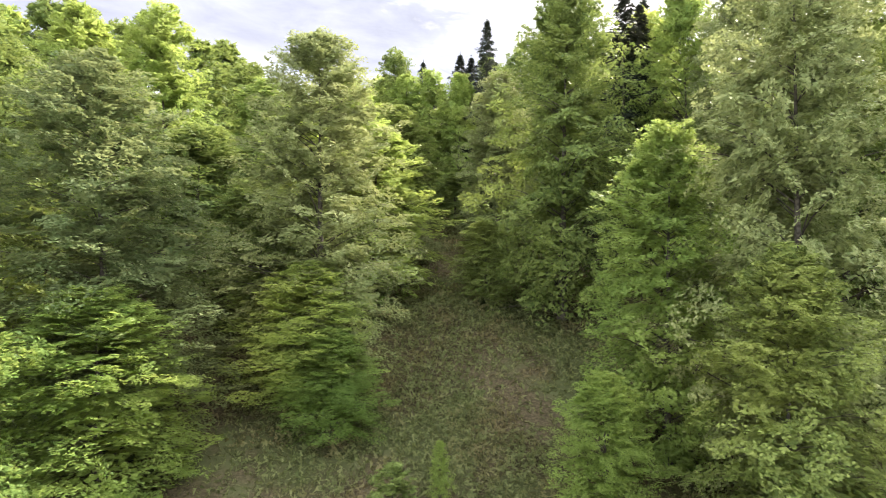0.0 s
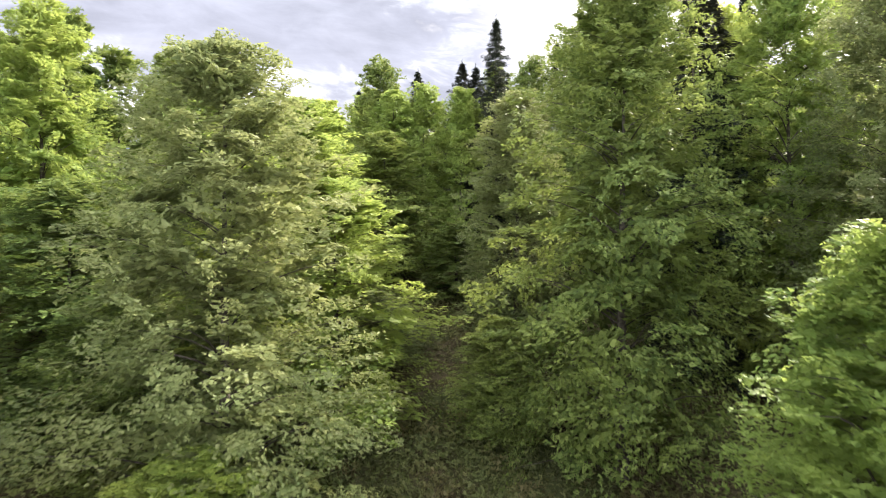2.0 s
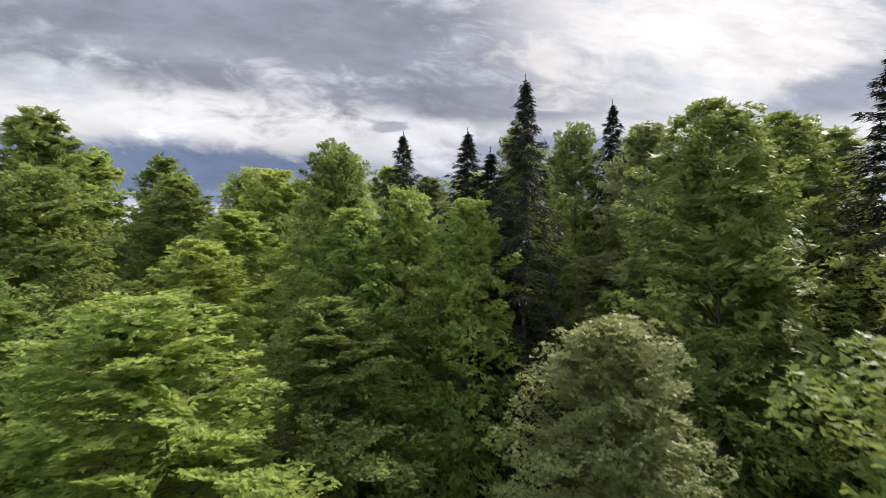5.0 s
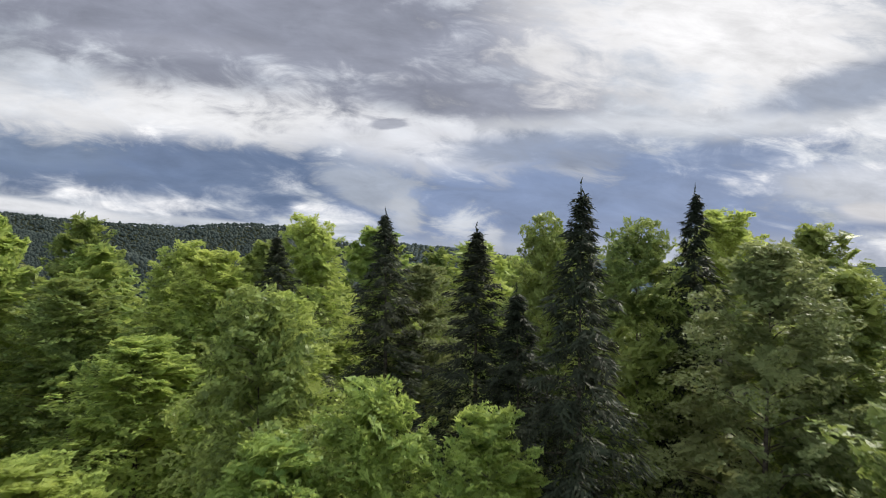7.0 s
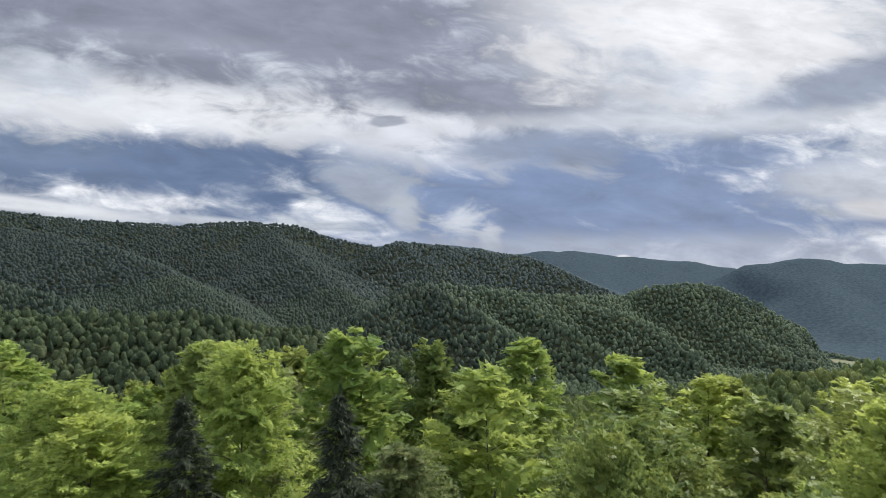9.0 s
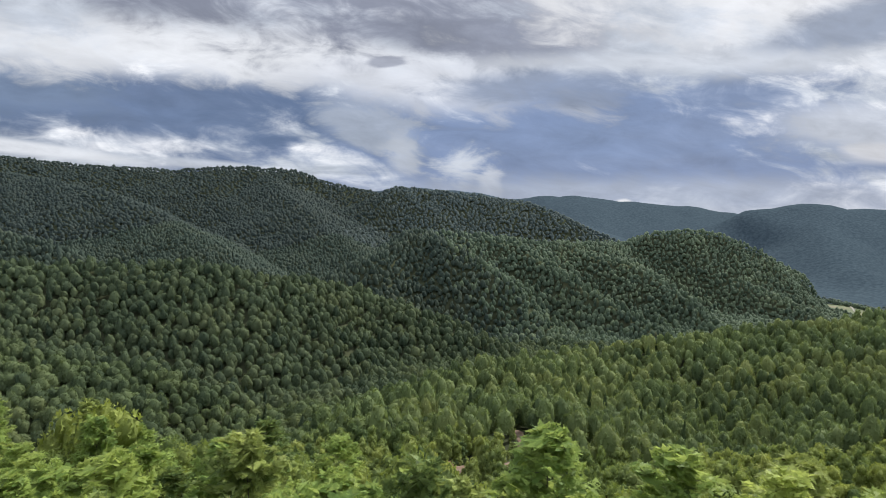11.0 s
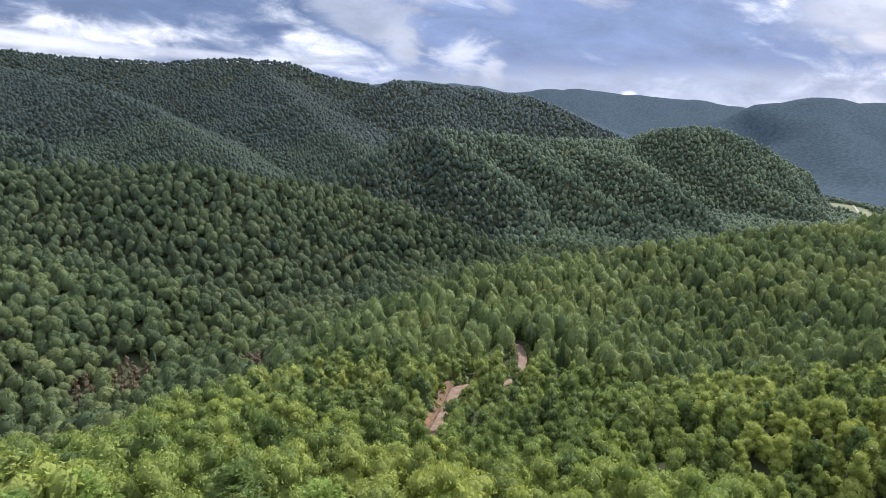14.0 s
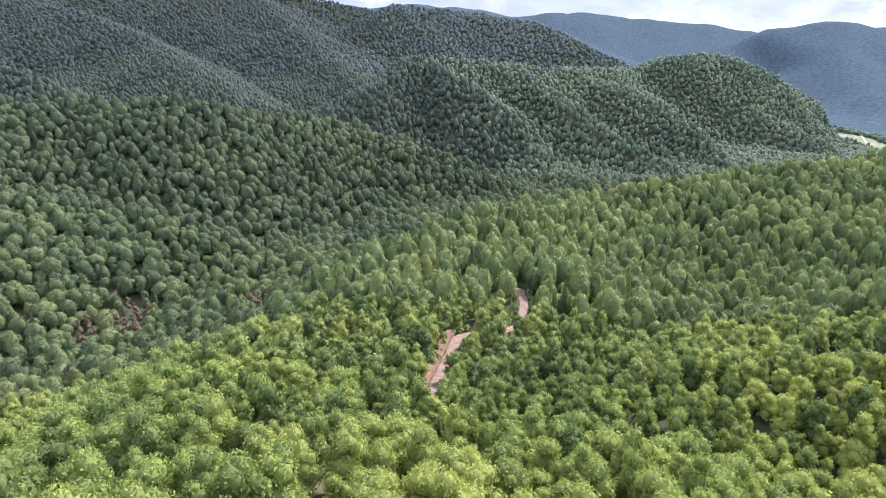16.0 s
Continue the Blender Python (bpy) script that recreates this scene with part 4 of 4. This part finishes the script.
forest("valley_wood", "rounded green tree crowns in the deep valley, darkened for shade", p[low, 0], p[low, 1], 2, 165, 0.25, CANOPY_GULLY_SHADE, (8, 18), (3.0, 6.2), (0.0, 0.4))
forest("bare_wood", "grey-brown leafless tree crowns in the gully", p[bare, 0], p[bare, 1], 5, 120, 0.16, BARE, (9, 13), (2.4, 3.4))
p = thin_behind(scatter(600, 1000, 8.6))
low = in_valley(p) & (p[:, 1] < 800) | (p[:, 1] > 800)
forest("crest_wood", "green tree crowns along the far crest of the spur", p[~low, 0], p[~low, 1], 2, 80, 0.34, CANOPY_MID, (12, 22), (3.2, 5.8), (0.0, 0.4))
forest("fold_wood", "rounded green tree crowns on the folds, darkened for shade", p[low, 0], p[low, 1], 2, 60, 0.32, CANOPY_VALLEY_SHADE, (10, 19), (3.6, 6.4), (0.05, 0.45))
p = thin_behind(scatter(1000, 1300, 8.4, 0.72))
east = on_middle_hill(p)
forest("pine_wood", "tree crowns on the hills behind the fold, tinted blue-green for haze", p[~east, 0], p[~east, 1], 2, 8, 0.5, CANOPY_FAR, (9, 18), (3.4, 5.6), (0.1, 0.55))
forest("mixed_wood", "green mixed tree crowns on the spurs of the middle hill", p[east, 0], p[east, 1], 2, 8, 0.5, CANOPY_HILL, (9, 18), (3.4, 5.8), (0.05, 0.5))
p = thin_behind(scatter(1300, 1900, 8.4, 0.72))
p = p[np.hypot((p[:, 0] - 1115) / 42, (p[:, 1] - 1740) / 120) > 1]
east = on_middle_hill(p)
forest("hill_wood", "tree crowns on the hills before the mountains, tinted blue-green for haze", p[~east, 0], p[~east, 1], 1, 0, 0, CANOPY_FAR, (8, 17), (3.6, 5.6), (0.1, 0.55))
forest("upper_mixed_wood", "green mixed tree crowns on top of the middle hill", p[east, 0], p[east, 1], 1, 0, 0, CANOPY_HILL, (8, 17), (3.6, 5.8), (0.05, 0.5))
p = thin_behind(scatter(1900, 2700, 13.0, 0.72))
p = p[far_off(p[:, 0], p[:, 1]) < 0.5]
east = p[:, 0] > -350 + 300 * rng.uniform(0, 1, len(p))
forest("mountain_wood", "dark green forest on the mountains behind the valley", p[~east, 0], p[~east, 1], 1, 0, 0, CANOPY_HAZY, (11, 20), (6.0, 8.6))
forest("shoulder_wood", "forest on the shoulder of the mountain, tinted grey-blue for haze", p[east, 0], p[east, 1], 1, 0, 0, CANOPY_SHOULDER, (11, 20), (6.0, 8.6))
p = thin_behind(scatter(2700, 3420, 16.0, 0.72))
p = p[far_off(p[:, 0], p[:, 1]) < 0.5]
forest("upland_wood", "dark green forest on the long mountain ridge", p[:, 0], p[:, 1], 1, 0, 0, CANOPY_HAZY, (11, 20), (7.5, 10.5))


# ---------------------------------------------------------------- the dirt road
def smooth_line(points):
    pts = np.array(points, float)
    for _ in range(3):
        q = 0.75 * pts[:-1] + 0.25 * pts[1:]
        w = 0.25 * pts[:-1] + 0.75 * pts[1:]
        pts = np.concatenate([pts[:1], np.stack([q, w], 1).reshape(-1, 2), pts[-1:]])
    return pts


def make_road():
    line = smooth_line(ROAD)
    d = np.gradient(line, axis=0)
    d /= np.linalg.norm(d, axis=1)[:, None]
    side = np.stack([d[:, 1], -d[:, 0]], 1)
    lift = land(line[:, 0], line[:, 1])
    across = np.array([-2.5, -2.0, -1.3, -0.35, 0.35, 1.3, 2.0, 2.5])
    height = np.array([-0.6, 0.42, 0.36, 0.44, 0.44, 0.36, 0.42, -0.6])
    n, k = len(line), len(across)
    wear = 1 + 0.22 * np.sin(np.arange(n) * 0.9)[:, None] * np.sin(np.arange(k) * 2.1 + 1)[None] + 0.12 * np.random.default_rng(9).normal(0, 1, (n, k))
    xy = line[:, None, :] + side[:, None, :] * (across[None] * wear)[..., None]
    z = 0.75 * lift[:, None] + 0.25 * land(xy[..., 0], xy[..., 1]) + height[None] + 0.3
    v = np.concatenate([xy, z[..., None]], -1).reshape(-1, 3)
    i = (np.arange(n - 1)[:, None] * k + np.arange(k - 1)).ravel()
    f = np.stack([i, i + 1, i + k + 1, i + k], 1)
    tagged(mesh_object("road", v, f, DIRT, smooth=True), "pale brown dirt road with worn wheel tracks", "road", kind="structure")
    # the cut bank of red earth on its upper side
    part = (line[:, 1] > 246) & (line[:, 1] < 306)
    ln, sd = line[part], side[part]
    across = np.array([-2.4, -3.0, -4.2, -5.8, -7.0])
    height = np.array([0.5, 1.6, 2.4, 2.5, -0.6])
    n, k = len(ln), len(across)
    xy = ln[:, None, :] + sd[:, None, :] * across[None, :, None]
    z = land(xy[..., 0], xy[..., 1]) + height[None] + np.random.default_rng(3).normal(0, 0.15, (n, k))
    v = np.concatenate([xy, z[..., None]], -1).reshape(-1, 3)
    i = (np.arange(n - 1)[:, None] * k + np.arange(k - 1)).ravel()
    f = np.stack([i, i + k, i + k + 1, i + 1], 1)
    tagged(mesh_object("road_bank", v, f, EARTH, smooth=True), "reddish bare earth bank cut beside the dirt road", "bank", kind="structure")


make_road()


def make_meadow():
    a = np.linspace(-1, 1, 25)
    U, V = np.meshgrid(a, a)
    r = np.maximum(np.abs(U), np.abs(V)) / (np.hypot(U, V) + 1e-9)
    X, Y = 1115 + 42 * U * r, 1740 + 118 * V * r
    v = np.stack([X, Y, land(X, Y) + 1.2], -1).reshape(-1, 3)
    i = (np.arange(24)[:, None] * 25 + np.arange(24)).ravel()
    f = np.stack([i, i + 1, i + 26, i + 25], 1)
    tagged(mesh_object("meadow", v, f, MEADOW, smooth=True), "pale green meadow on the distant valley floor", "meadow", kind="structure")
    line = smooth_line([(1098, 1690), (1120, 1735), (1150, 1800), (1168, 1840), (1188, 1882)])
    w = 2.6
    v = np.concatenate([np.stack([line[:, 0] + k * w, line[:, 1], land(line[:, 0] + k * w, line[:, 1]) + 2.2], 1) for k in (-1, 1)])
    n = len(line)
    i = np.arange(n - 1)
    tagged(mesh_object("track", v, np.stack([i, i + n, i + n + 1, i + 1], 1), TRACK, smooth=True),
           "pale gravel track along the valley floor", "road", kind="structure")


make_meadow()


def make_scrub():
    """Bushes along the verges and on the cut bank."""
    r = np.random.default_rng(5)
    line = smooth_line(ROAD)
    at = line[r.integers(0, len(line), 420)]
    p = at + np.stack([r.choice([-1, 1], 420) * r.uniform(3.0, 6.5, 420), r.uniform(-2, 2, 420)], 1)
    p = p[road_gap(p[:, 0], p[:, 1]) > 2.9]
    forest("road_scrub", "low green bushes along the verges of the dirt road", p[:, 0], p[:, 1], 4, 60, 0.22, CANOPY_SLOPE, (1.0, 4.5), (0.7, 1.7))


make_scrub()


# ---------------------------------------------------------------- undergrowth of the clearing
def make_undergrowth():
    r = np.random.default_rng(21)
    n = 130000
    x, y = np.clip(r.normal(0, 6.5, n), -20, 20), r.uniform(5, 44, n)
    patch = np.sin(x * 0.9 + 2 * np.sin(y * 0.31)) + np.sin(y * 0.7 + x * 0.4)
    keep = patch + r.normal(0, 1.1, n) - 2 * np.clip((y - 38) / 6, 0, 1) - 2 * np.clip((9 - y) / 4, 0, 1) > -1.1
    x, y, patch = x[keep], y[keep], patch[keep]
    n = len(x)
    tall = np.clip(0.3 + 0.25 * patch, 0.08, 0.9) * r.uniform(0.05, 1.0, n)
    at = np.stack([x, y, land(x, y) + tall], 1)
    way = r.normal(0, 1, (n, 3)) * (1, 1, 0.8)
    flat = r.normal(0, 0.35, (n, 3)) + (0, 0, 1)
    lv, lf = leaves(at, way, flat, 0.19, 0.55, r, True)
    tagged(mesh_object("undergrowth", lv, lf, BRAMBLE), "low brambles and seedlings over brown leaf litter", "undergrowth", kind="stuff")


make_undergrowth()
plant("young", 0.0, 18.2, -5.6, 0.35, "fine", 0)
plant("beech", -1.3, 17.0, -6.2, 0.8, "mid", 1)
